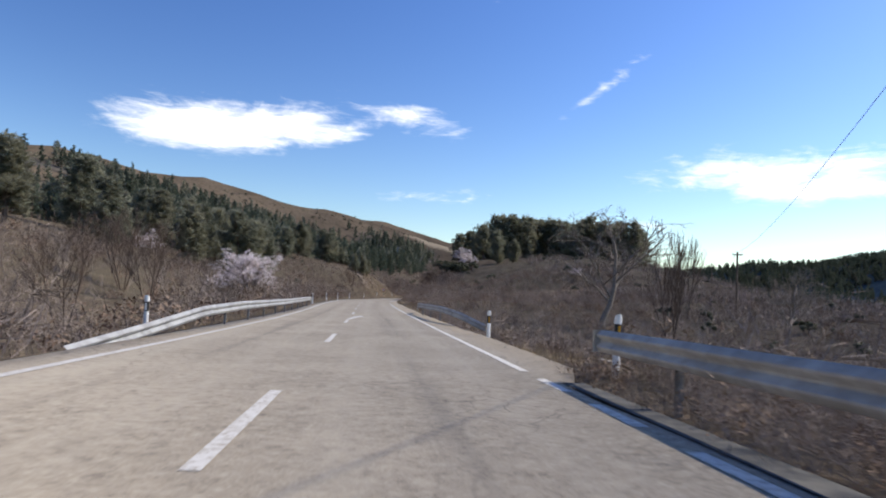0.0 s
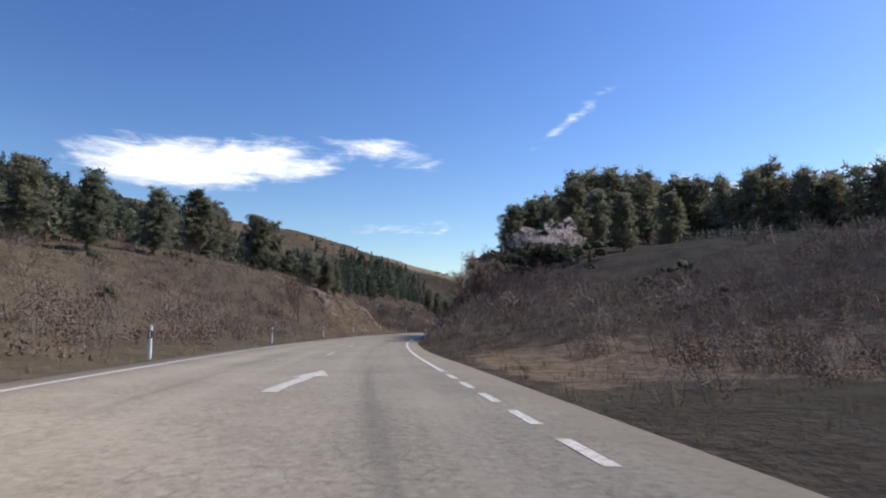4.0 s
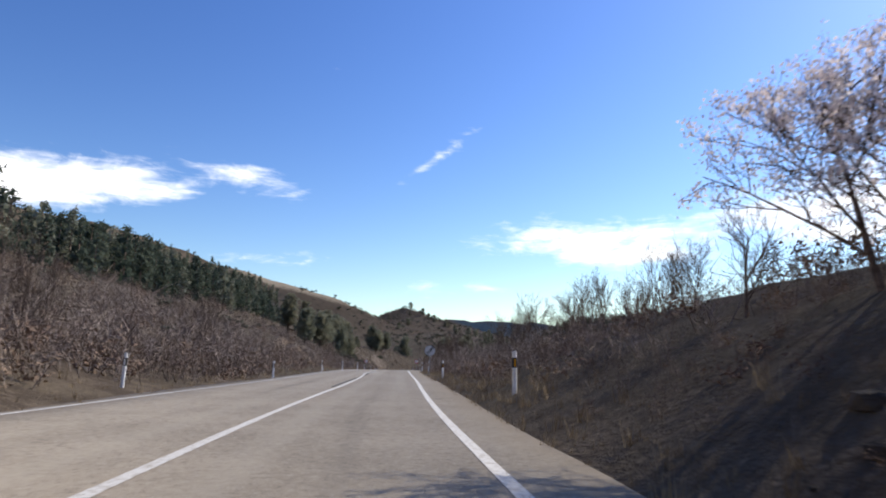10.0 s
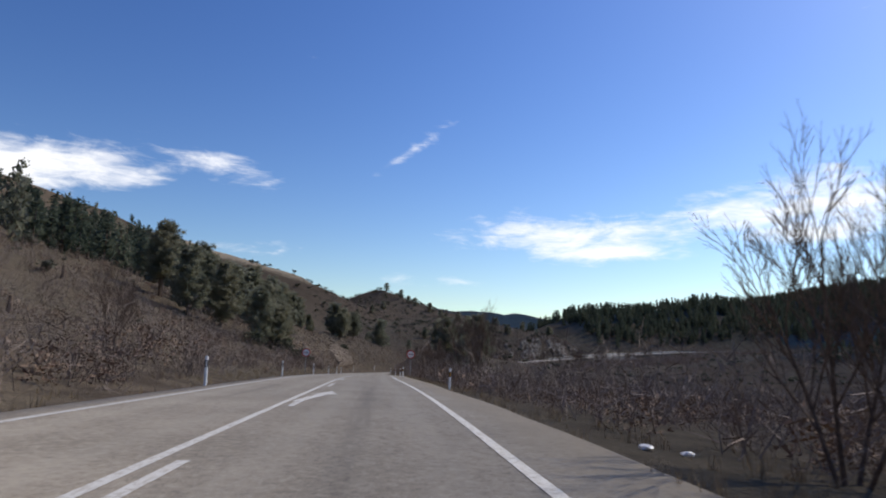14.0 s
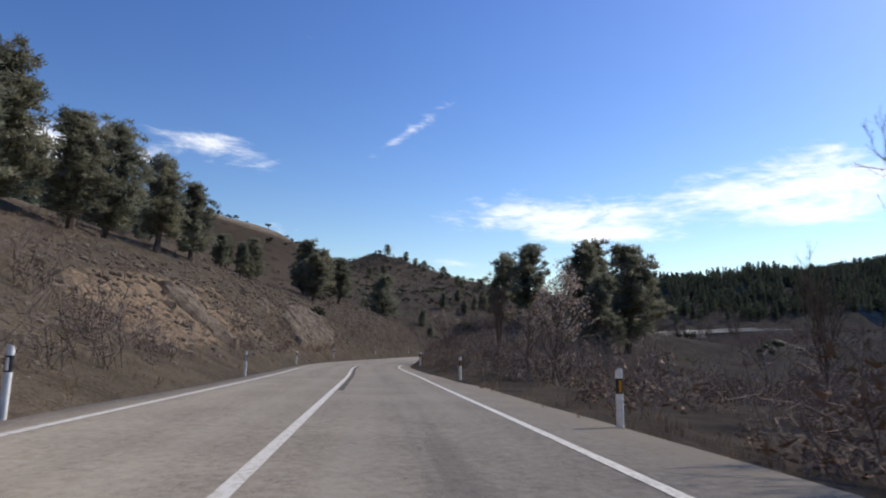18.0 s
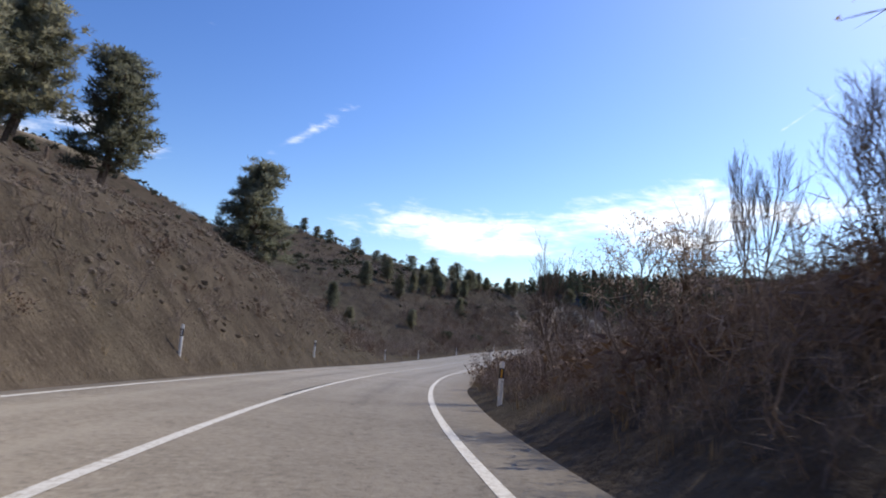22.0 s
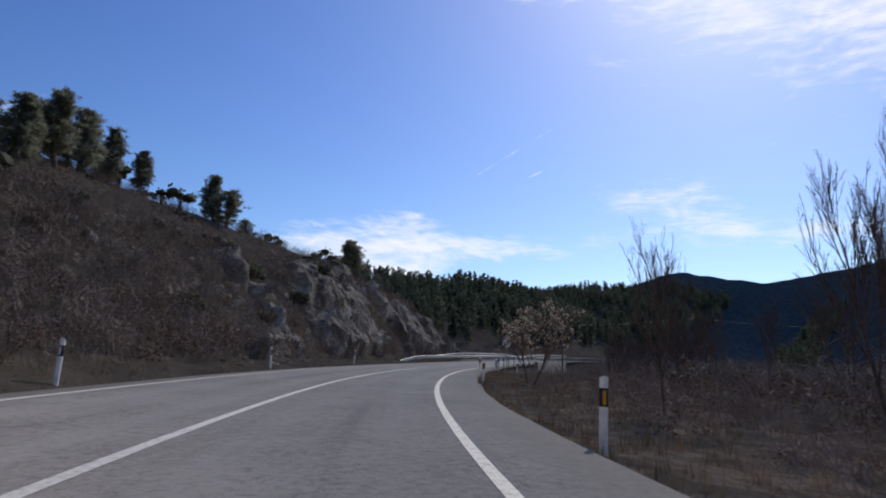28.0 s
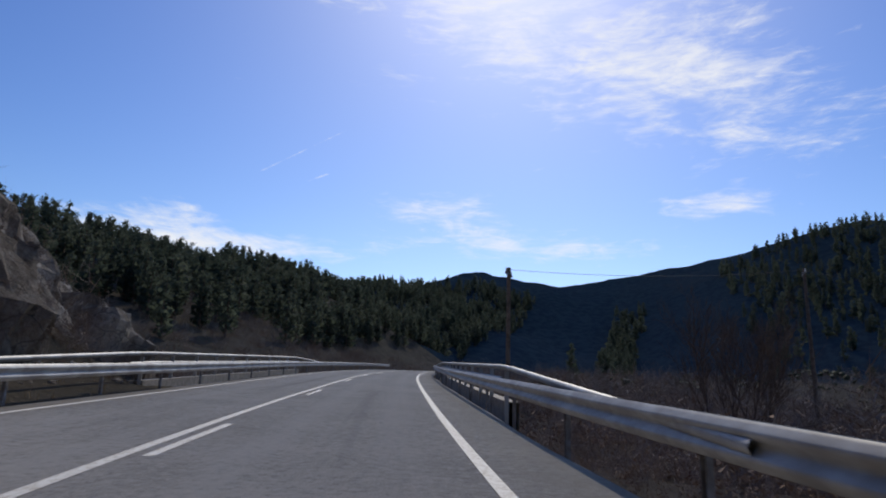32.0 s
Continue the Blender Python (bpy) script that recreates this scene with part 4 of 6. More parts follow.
def end_cap(rail, s, o, h, face):
    """Rounded nose that closes a rail's end."""
    bm = bmesh.new()
    for a in np.linspace(-math.pi / 2, math.pi / 2, 9):
        for z in (-0.155, 0.155):
            bm.verts.new((0.13 * math.cos(a), 0.13 * math.sin(a), z))
    bm.verts.ensure_lookup_table()
    for i in range(8):
        bm.faces.new([bm.verts[j] for j in (2 * i, 2 * i + 2, 2 * i + 3, 2 * i + 1)])
    bmesh.ops.solidify(bm, geom=bm.faces[:], thickness=0.006)
    ob = part("end_cap", bm, "galvanised", rail)
    p = on_road(s, o)
    ob.matrix_basis = Matrix.Translation((p[0], p[1], p[2] + h)) @ Matrix.Rotation(heading(s), 4, "Z")


def place_rails():
    guard_rail("guard_rail", [11.6, 15, 19, 24, 56, 60], [-4.0, -3.75, -3.55, -3.45, -3.8, -4.1], 1, [-0.12, 0.16, 0.48, 0.58, 0.58, 0.2], "galvanised steel guard rail with ends sunk into the verge", first_post=18)
    r = guard_rail("guard_rail", [-38, 0, 9], [4.15, 4.15, 4.3], -1, [0.6, 0.6, 0.6], "weathered galvanised guard rail with rounded end beside a culvert", first_post=-37.2)
    end_cap(r, 9.0, 4.3, 0.6, -1)
    guard_rail("guard_rail", [25.5, 29, 33, 44, 47.5], [5.6, 5.0, 4.6, 4.3, 4.6], -1, [0.05, 0.45, 0.62, 0.62, 0.3], "short galvanised guard rail flared away at its ends", first_post=30)
    guard_rail("guard_rail", [587, 590.5, 595, 690], [-5.3, -4.9, -4.6, -4.4], 1, [0.1, 0.5, 0.62, 0.62], "galvanised guard rail leading onto a bridge", first_post=592)
    guard_rail("guard_rail", [572.5, 575, 579, 690], [5.5, 5.1, 4.8, 4.6], -1, [0.1, 0.5, 0.66, 0.66], "galvanised guard rail leading onto a bridge", first_post=576)
    bridge_parapet("bridge_parapet", [595, 607, 640, 648], [4.72, 5.2, 5.3, 4.7], 5.35)
    bridge_parapet("bridge_parapet", [597, 612, 640, 648], [-4.9, -5.3, -5.3, -4.7], -5.35)


def bridge_parapet(name, st, off, wall):
    t = thing(name, Matrix.Identity(4), "raised steel handrail over a low concrete bridge wall", "bridge parapet", "bridge parapets")
    q = np.linspace(st[0], st[-1], 30)
    o = np.interp(q, st, off)
    h = np.interp(q, st, [0.66, 1.04, 1.04, 0.66])
    ring = [(0.06 * math.cos(a), 0.06 * math.sin(a)) for a in np.linspace(0, 2 * math.pi, 9)[:-1]]
    for lift, nm in ((0.0, "top_rail"), (-0.3, "lower_rail")):
        if lift < 0:
            keep = (q > st[1] - 1) & (q < st[2] + 1)
            q, o, h = q[keep], o[keep], h[keep]
        v = np.stack([on_road(q, o + x) + np.stack([q * 0, q * 0, h + y + lift], 1) for x, y in ring], 1).reshape(-1, 3)
        f = [(i * 8 + j, i * 8 + (j + 1) % 8, (i + 1) * 8 + (j + 1) % 8, (i + 1) * 8 + j) for i in range(len(q) - 1) for j in range(8)]
        mesh_part(nm, mesh_of(nm, v, np.array(f), ["galvanised"], smooth=True), t)
    for s in np.arange(st[1], st[2] + 0.1, 2.7):
        p = on_road(s, float(np.interp(s, st, off)))
        bm = bmesh.new()
        box(bm, (-0.04, -0.05, -1.6), (0.04, 0.05, 1.0), 0.008)
        part("post", bm, "galvanised", t).matrix_basis = Matrix.Translation(p) @ Matrix.Rotation(heading(s), 4, "Z")
    ws = np.linspace(st[1], st[2], 14)
    v = np.concatenate([on_road(ws, wall + a, z) for a, z in ((-0.15, -3.5), (-0.15, 0.22), (0.15, 0.22), (0.15, -3.5))])
    n = len(ws)
    f = [(k * n + i, k * n + i + 1, (k + 1) * n + i + 1, (k + 1) * n + i) for k in range(3) for i in range(n - 1)]
    mesh_part("wall", mesh_of("wall", v, np.array(f), ["concrete"]), t)


def disc(bm, r, y, thick=0.004, seg=40, inner=0.0):
    """Round plate in the xz plane, with its front at y."""
    if inner:
        ro = [(r * math.cos(a), r * math.sin(a)) for a in np.linspace(0, 2 * math.pi, seg, endpoint=False)]
        ri = [(inner * math.cos(a), inner * math.sin(a)) for a in np.linspace(0, 2 * math.pi, seg, endpoint=False)]
        vo, vi = [[bm.verts.new((x, y, z)) for x, z in c] for c in (ro, ri)]
        wo, wi = [[bm.verts.new((x, y + thick, z)) for x, z in c] for c in (ro, ri)]
        for i in range(seg):
            j = (i + 1) % seg
            bm.faces.new((vo[i], vo[j], vi[j], vi[i]))
            bm.faces.new((wo[i], wi[i], wi[j], wo[j]))
            bm.faces.new((vo[i], wo[i], wo[j], vo[j]))
            bm.faces.new((vi[i], vi[j], wi[j], wi[i]))
    else:
        bmesh.ops.create_cone(bm, cap_ends=True, segments=seg, radius1=r, radius2=r, depth=thick, matrix=Matrix.Translation((0, y + thick / 2, 0)) @ Matrix.Rotation(math.pi / 2, 4, "X"))
    return bm


def car_shape(bm, x0, y):
    """Plain side-on car from the back, as on an overtaking sign."""
    pts = [(-0.115, -0.05), (0.115, -0.05), (0.115, 0.015), (0.085, 0.02), (0.065, 0.085), (-0.065, 0.085), (-0.085, 0.02), (-0.115, 0.015)]
    bm.faces.new([bm.verts.new((x0 + x * 0.82, y, z * 0.82)) for x, z in pts])
    for w in (-0.085, 0.085):
        bm.faces.new([bm.verts.new((x0 + (w + x) * 0.82, y, z * 0.82)) for x, z in ((-0.025, -0.085), (0.025, -0.085), (0.025, -0.05), (-0.025, -0.05))])


def sign_base(name, m, label, height, radius, slab):
    t = thing(name, m, label, "road sign", "round road signs")
    bm = bmesh.new()
    box(bm, (-0.04, 0.03, -0.4), (0.04, 0.07, height + radius * 0.7), 0.006)
    part("pole", bm, "galvanised", t, "square galvanised pole")
    if slab:
        bm = bmesh.new()
        box(bm, (-0.32, -0.22, -0.35), (0.32, 0.32, 0.05), 0.02)
        part("footing", bm, "concrete", t, "concrete footing")
    return t


def no_overtaking(m, height, slab=False):
    r = 0.42
    t = sign_base("no_overtaking_sign", m, "round red-rimmed no-overtaking sign on a galvanised pole", height, r, slab)
    bm = disc(bmesh.new(), r, 0.0, 0.02)
    bmesh.ops.translate(bm, verts=bm.verts, vec=(0, 0, height))
    plate = part("plate", bm, "sign_white", t)
    bm = disc(bmesh.new(), r + 0.004, -0.006, 0.024, inner=r * 0.80)
    bmesh.ops.translate(bm, verts=bm.verts, vec=(0, 0, height))
    part("rim", bm, "sign_red", plate, "red rim")
    for x, mat, nm in ((-0.13, "sign_red", "red_car"), (0.13, "sign_black", "black_car")):
        bm = bmesh.new()
        car_shape(bm, x, -0.004)
        bmesh.ops.translate(bm, verts=bm.verts, vec=(0, 0, height))
        part(nm, bm, mat, plate, "plain car shape")


def end_sign(m, height, slab):
    r = 0.42
    t = sign_base("end_of_restriction_sign", m, "round grey end-of-restriction sign with black diagonal stripes on a pole", height, r, slab)
    bm = disc(bmesh.new(), r, 0.0, 0.02)
    bmesh.ops.translate(bm, verts=bm.verts, vec=(0, 0, height))
    plate = part("plate", bm, "sign_grey", t)
    bm = disc(bmesh.new(), r + 0.004, -0.005, 0.023, inner=r * 0.955)
    bmesh.ops.translate(bm, verts=bm.verts, vec=(0, 0, height))
    part("rim", bm, "sign_black", plate, "thin black rim")
    for k in range(4):
        o = (k - 1.5) * 0.052
        half = math.sqrt((r * 0.95) ** 2 - o * o)
        bm = bmesh.new()
        box(bm, (-0.014 + o, -0.006, -half), (0.014 + o, -0.002, half))
        bmesh.ops.rotate(bm, verts=bm.verts, matrix=Matrix.Rotation(radians(38), 3, "Y"))
        bmesh.ops.translate(bm, verts=bm.verts, vec=(0, 0, height))
        part("stripe", bm, "sign_black", plate)


def place_signs():
    no_overtaking(at_road(181.5, -5.6, 0, 0.1), 1.65)
    no_overtaking(at_road(178.8, 5.0, 0, -0.05), 1.75)
    end_sign(at_road(248.1, 4.9, 0, -0.03) @ pose(0, 0, 0, 0, 1.5, 0), 1.85, True)
    no_overtaking(at_road(339.2, 5.4, 0, -0.05) @ pose(0, 0, 0, 0, -1, 0), 2.4, True)
    no_overtaking(at_road(341.2, -5.5, 0, 0.1), 1.98)
    end_sign(at_road(585.6, 5.0, 0, -0.03) @ pose(0, 0, 0, 0, -1.5, 0), 2.45, False)


def power_line(poles, tops, label):
    """Wooden poles with slack wires between them; the wires hang from the first pole's thing."""
    obs = []
    for (x, y), top in zip(poles, tops):
        g = float(land(np.array([x]), np.array([y]))[0])
        t = thing("utility_pole", Matrix.Translation((x, y, g)), label, "utility pole", "utility poles")
        part("shaft", rod(bmesh.new(), (0, 0, -0.5), (0, 0, top - g), 0.13, 0.085, 10), "pole_wood", t)
        bm = bmesh.new()
        box(bm, (-0.5, -0.05, top - g - 0.35), (0.5, 0.05, top - g - 0.25), 0.01)
        part("crossarm", bm, "post_steel", t)
        for x0 in (-0.42, 0.0, 0.42):
            part("insulator", rod(bmesh.new(), (x0, 0, top - g - 0.25), (x0, 0, top - g - 0.08), 0.04, 0.025, 8), "white_plastic", t)
        obs.append(t)
    for i in range(len(poles) - 1):
        a, b = Vector((*poles[i], tops[i])), Vector((*poles[i + 1], tops[i + 1]))
        w = thing("overhead_wire", Matrix.Translation(a), "thin dark overhead wire slung between wooden poles", "wire", "overhead wires")
        for x0 in (0.0,):
            span = b - a
            side = Vector((span.y, -span.x, 0)).normalized()
            bm, last = bmesh.new(), None
            for u in np.linspace(0, 1, 25):
                p = span * u + Vector((0, 0, -0.08 - 4 * u * (1 - u) * span.length * 0.018))
                ring = [bm.verts.new(p + (side * math.cos(q) + Vector((0, 0, math.sin(q)))) * 0.011) for q in (0.0, 2.1, 4.2)]
                if last:
                    for k in range(3):
                        bm.faces.new((last[k], last[(k + 1) % 3], ring[(k + 1) % 3], ring[k]))
                last = ring
            part("strand", bm, "wire", w)


def place_culvert():
    t = thing("culvert_wall", at_road(24.5, 11.0, 0.1), "low weathered concrete culvert wall in the gully", "wall")
    bm = bmesh.new()
    box(bm, (-0.2, -3.0, -0.8), (0.2, 3.0, 0.55), 0.03)
    part("parapet", bm, "concrete", t)
    # dirty gutter edge and the shadow along it, laid as one dark strip
    t = thing("gutter", Matrix.Identity(4), "dark concrete gutter strip along the asphalt edge, with edge shadow in its colour", "gutter", kind="structure")
    st = np.linspace(-38, 9, 40)
    mesh_part("channel", strip("channel", st, [3.74, 3.8, 4.0, 4.06], 0.012, "old_mark"), t)


place_posts()
place_rails()
place_signs()
place_culvert()
power_line([(170.4, 546.9), (181.9, 533.4), (205.0, 506.0)], [10.4, 12.2, 12.4], "tall dark wooden utility pole carrying wires")
power_line([(4.6, -2.0), (28.6, 64.3), (52.0, 128.0)], [8.9, 6.8, 10.0], "wooden utility pole in the scrub carrying wires")


# ---- plants: shapes ----
def ico_arrays(sub=1):
    bm = bmesh.new()
    bmesh.ops.create_icosphere(bm, subdivisions=sub, radius=1.0)
    v = np.array([p.co[:] for p in bm.verts])
    f = np.array([[q.index for q in p.verts] for p in bm.faces])
    bm.free()
    return v, f


ICO_V, ICO_F = ico_arrays(1)


class Shape:
    """Triangles gathered piece by piece, with a material number for each."""

    def __init__(self, seed):
        self.v, self.f, self.m, self.n = [], [], [], 0
        self.rng = np.random.RandomState(seed)

    def add(self, v, f, mat):
        v, f = np.asarray(v, float).reshape(-1, 3), np.asarray(f, int).reshape(-1, 3)
        self.v.append(v)
        self.f.append(f + self.n)
        self.m.append(np.full(len(f), mat))
        self.n += len(v)

    def tube(self, pts, radii, mat, seg=5):
        pts, radii = np.asarray(pts, float), np.asarray(radii, float)
        t = np.gradient(pts, axis=0)
        t /= np.linalg.norm(t, axis=1)[:, None] + 1e-9
        ref = np.where(np.abs(t[:, 2:3]) > 0.9, np.array([[1.0, 0, 0]]), np.array([[0, 0, 1.0]]))
        a = np.cross(t, ref)
        a /= np.linalg.norm(a, axis=1)[:, None] + 1e-9
        b = np.cross(t, a)
        ang = np.linspace(0, 2 * np.pi, seg, endpoint=False)
        ring = pts[:, None] + radii[:, None, None] * (np.cos(ang)[None, :, None] * a[:, None] + np.sin(ang)[None, :, None] * b[:, None])
        f = []
        for i in range(len(pts) - 1):
            for j in range(seg):
                k = (j + 1) % seg
                f += [(i * seg + j, i * seg + k, (i + 1) * seg + k), (i * seg + j, (i + 1) * seg + k, (i + 1) * seg + j)]
        self.add(ring.reshape(-1, 3), f, mat)

    def tufts(self, centres, size, mat, up=0.4, out=None, slim=0.42):
        """Small leaf-like triangles at the given places."""
        n = len(centres)
        d = self.rng.normal(size=(n, 3))
        if out is not None:
            d = d * 0.6 + out
        d[:, 2] += up
        d /= np.linalg.norm(d, axis=1)[:, None]
        side = np.cross(d, self.rng.normal(size=(n, 3)))
        side /= np.linalg.norm(side, axis=1)[:, None] + 1e-9
        s = size * (0.6 + 0.8 * self.rng.rand(n, 1))
        v = np.stack([centres - side * s * slim, centres + side * s * slim, centres + d * s], 1).reshape(-1, 3)
        self.add(v, np.arange(3 * n).reshape(-1, 3), mat)

    def arrays(self):
        return np.concatenate(self.v), np.concatenate(self.f), np.concatenate(self.m)

    def split(self, mat):
        v, f, m = self.arrays()
        f = f[m == mat]
        used, inv = np.unique(f, return_inverse=True)
        return v[used], inv.reshape(-1, 3)


def pine_shape(seed, boughs=64, clusters=8, needles=44, lean=0.03, bare=0.14, girth=0.19, peak=0.62, tuft=1.0):
    """Mediterranean pine one metre tall, to be scaled: whorls of upswept boughs that carry needle tufts."""
    sh = Shape(seed)
    r = sh.rng
    bend = r.normal(size=2) * lean
    zs = np.linspace(-0.03, 0.96, 8)
    trunk = np.stack([bend[0] * np.sin(zs * 3), bend[1] * np.sin(zs * 2.4), zs], 1)
    sh.tube(trunk, 0.021 * (1.05 - zs) ** 0.8 + 0.001, 0, 6)
    lobes = r.rand(6) * 6.283
    for i in range(boughs):
        u = ((i + r.rand()) / boughs) ** 0.9
        z = bare + (0.93 - bare) * u
        ang = i * 2.399 + r.normal() * 0.35
        reach = girth * (1 - u ** 1.55) ** (peak + 0.08) * min(1.0, 0.66 + 2.2 * u) + 0.02
        reach *= (0.88 + 0.16 * np.cos(ang * 2 + lobes[int(u * 5.99)])) * (0.72 + 0.36 * r.rand())
        root = np.array([np.interp(z, zs, trunk[:, 0]), np.interp(z, zs, trunk[:, 1]), z])
        out = np.array([np.cos(ang), np.sin(ang), 0.0])
        rise = reach * (0.25 + 0.9 * u + 0.2 * r.normal() * 0.5)
        mid = root + out * reach * 0.55 + [0, 0, rise * 0.22]
        tip = root + out * reach + [0, 0, rise]
        sh.tube(np.stack([root, mid, tip]), [0.0065 * (1.2 - u), 0.0042, 0.0016], 0, 4)
        k = max(3, int(clusters * (0.6 + 0.6 * reach / girth)))
        for j in range(k):
            w = 0.28 + 0.76 * (j + r.rand()) / k
            c = root * (1 - w) ** 2 + 2 * mid * w * (1 - w) + tip * w * w
            c = c + r.normal(size=3) * [0.03, 0.03, 0.024]
            size = 0.037 * tuft * (0.75 + 0.5 * r.rand())
            core = ICO_V * size * (0.35 + 0.25 * r.rand(len(ICO_V), 1)) * [1.2, 1.2, 0.8] + c
            sh.add(core, ICO_F[::2], 1)
            d = r.normal(size=(needles, 3))
            d /= np.linalg.norm(d, axis=1)[:, None]
            sh.tufts(c + d * size * (0.3 + 0.55 * r.rand(needles, 1)), size * 0.62, 1, 0.6, d + out * 0.1, 0.12)
    return sh


def far_pine_shape(seed, clumps=10, tufts=17, girth=0.2):
    """Simple pine one metre tall for woods that stay far off."""
    sh = Shape(seed)
    r = sh.rng
    sh.tube([(0, 0, -0.03), (0.01, 0, 0.5), (0, 0.01, 0.92)], [0.022, 0.014, 0.004], 0, 3)
    for i in range(clumps):
        u = (i + 0.7 * r.rand()) / clumps
        ang = i * 2.399 + r.normal() * 0.4
        rad = girth * (1 - u ** 1.7) ** 0.65 * (0.15 + 0.5 * r.rand())
        c = np.array([rad * np.cos(ang), rad * np.sin(ang), 0.15 + 0.78 * u])
        size = 0.11 * (1.15 - 0.5 * u)
        sh.add(ICO_V[:, :] * size * (0.6 + 0.4 * r.rand(len(ICO_V), 1)) + c, ICO_F[::2], 1)
        d = r.normal(size=(tufts, 3))
        d /= np.linalg.norm(d, axis=1)[:, None]
        sh.tufts(c + d * size * (0.5 + 0.5 * r.rand(tufts, 1)), size * 0.5, 1, 0.6, d, 0.25)
    return sh


def oak_shape(seed, clumps=26, tufts=40):
    """Low rounded evergreen one metre tall."""
    sh = Shape(seed)
    r = sh.rng
    sh.tube([(0, 0, -0.05), (0.02, 0.01, 0.25), (0.0, 0.03, 0.5)], [0.05, 0.04, 0.025], 0, 6)
    for i in range(clumps):
        d = r.normal(size=3)
        d /= np.linalg.norm(d)
        d[2] = abs(d[2]) * 0.9 - 0.15
        c = np.array([0, 0, 0.45]) + d * [0.5, 0.5, 0.42] * (0.5 + 0.5 * r.rand())
        size = 0.16 + 0.08 * r.rand()
        sh.add(ICO_V * size * (0.6 + 0.3 * r.rand(len(ICO_V), 1)) + c, ICO_F, 1)
        e = r.normal(size=(tufts, 3))
        e /= np.linalg.norm(e, axis=1)[:, None]
        sh.tufts(c + e * size * (0.7 + 0.35 * r.rand(tufts, 1)), size * 0.42, 1, 0.3, e, 0.6)
    return sh


def branch_tree(seed, angle=38, depth=3, stems=1, upward=0.35, crook=0.07, shoots=(9, 7, 6), leaves=0, leaf=0.02, thick=0.022, wide=1.0):
    """Leafless tree one metre tall: limbs that keep their line and throw side shoots; leaves adds specks near the twig ends."""
    sh = Shape(seed)
    r = sh.rng
    tips = []

    def aside(d, deg):
        e = np.cross(d, r.normal(size=3))
        e /= np.linalg.norm(e) + 1e-9
        q = math.radians(deg)
        return d * math.cos(q) + e * math.sin(q)

    def grow(p, d, length, rad, level):
        k = 6 if level == 0 else 4 if level < 3 else 2
        pts = [p]
        for i in range(k):
            d = d + r.normal(size=3) * crook * (1.0 if level else 0.6) + np.array([0, 0, upward * 0.16])
            d /= np.linalg.norm(d)
            pts.append(pts[-1] + d * length / k)
        pts = np.array(pts)
        sh.tube(pts, np.linspace(rad, rad * (0.3 if level < 3 else 0.45), k + 1), 0 if level == 0 else 2, (6, 5, 4, 3)[min(level, 3)])
        if level >= depth:
            tips.append(pts[1:])
            for j in range(3):
                a = pts[r.randint(0, k)] * 0.5 + pts[r.randint(1, k + 1)] * 0.5
                b = a + aside(d, 34) * length * (0.3 + 0.3 * r.rand())
                w = np.cross(b - a, r.normal(size=3))
                w *= rad * 0.55 / (np.linalg.norm(w) + 1e-9)
                sh.add([a - w, a + w, b], [(0, 1, 2)], 2)
                tips.append(b[None])
            return
        n = shoots[min(level, len(shoots) - 1)]
        for j in range(n):
            u = (0.28 if level == 0 else 0.18) + 0.78 * (j + r.rand()) / n
            x = min(u, 0.999) * k
            i = int(x)
            base = pts[i] * (1 - x + i) + pts[i + 1] * (x - i)
            run = pts[i + 1] - pts[i]
            run = run / np.linalg.norm(run)
            e = aside(run, angle * (0.75 + 0.5 * r.rand()))
            e[2] += upward * 0.35
            e /= np.linalg.norm(e)
            grow(base, e, length * (0.62 if level == 0 else 0.52) * (1.15 - 0.55 * u) * (0.75 + 0.5 * r.rand()), rad * (1 - 0.7 * u) * 0.55 + 0.0006, level + 1)

    for s in range(stems):
        q = s * 2.399 + r.rand()
        lean = 0.0 if stems == 1 else 0.16 + 0.3 * r.rand()
        d = np.array([math.cos(q) * lean + r.normal() * 0.05, math.sin(q) * lean + r.normal() * 0.05, 1.0])
        grow(np.array([math.cos(q) * 0.02 * (stems > 1), math.sin(q) * 0.02 * (stems > 1), -0.04]), d / np.linalg.norm(d), 0.85 * (0.75 + 0.25 * r.rand()), thick * (0.75 if stems > 1 else 1), 0)
    top = max(v[:, 2].max() for v in sh.v)
    sh.v = [v / top * [wide, wide, 1.0] for v in sh.v]
    if leaves:
        t = np.concatenate(tips) / top * [wide, wide, 1.0]
        c = t[r.randint(len(t), size=leaves)] + r.normal(size=(leaves, 3)) * 0.012
        sh.tufts(c, leaf, 1, 0.1, None, 0.75)
    return sh


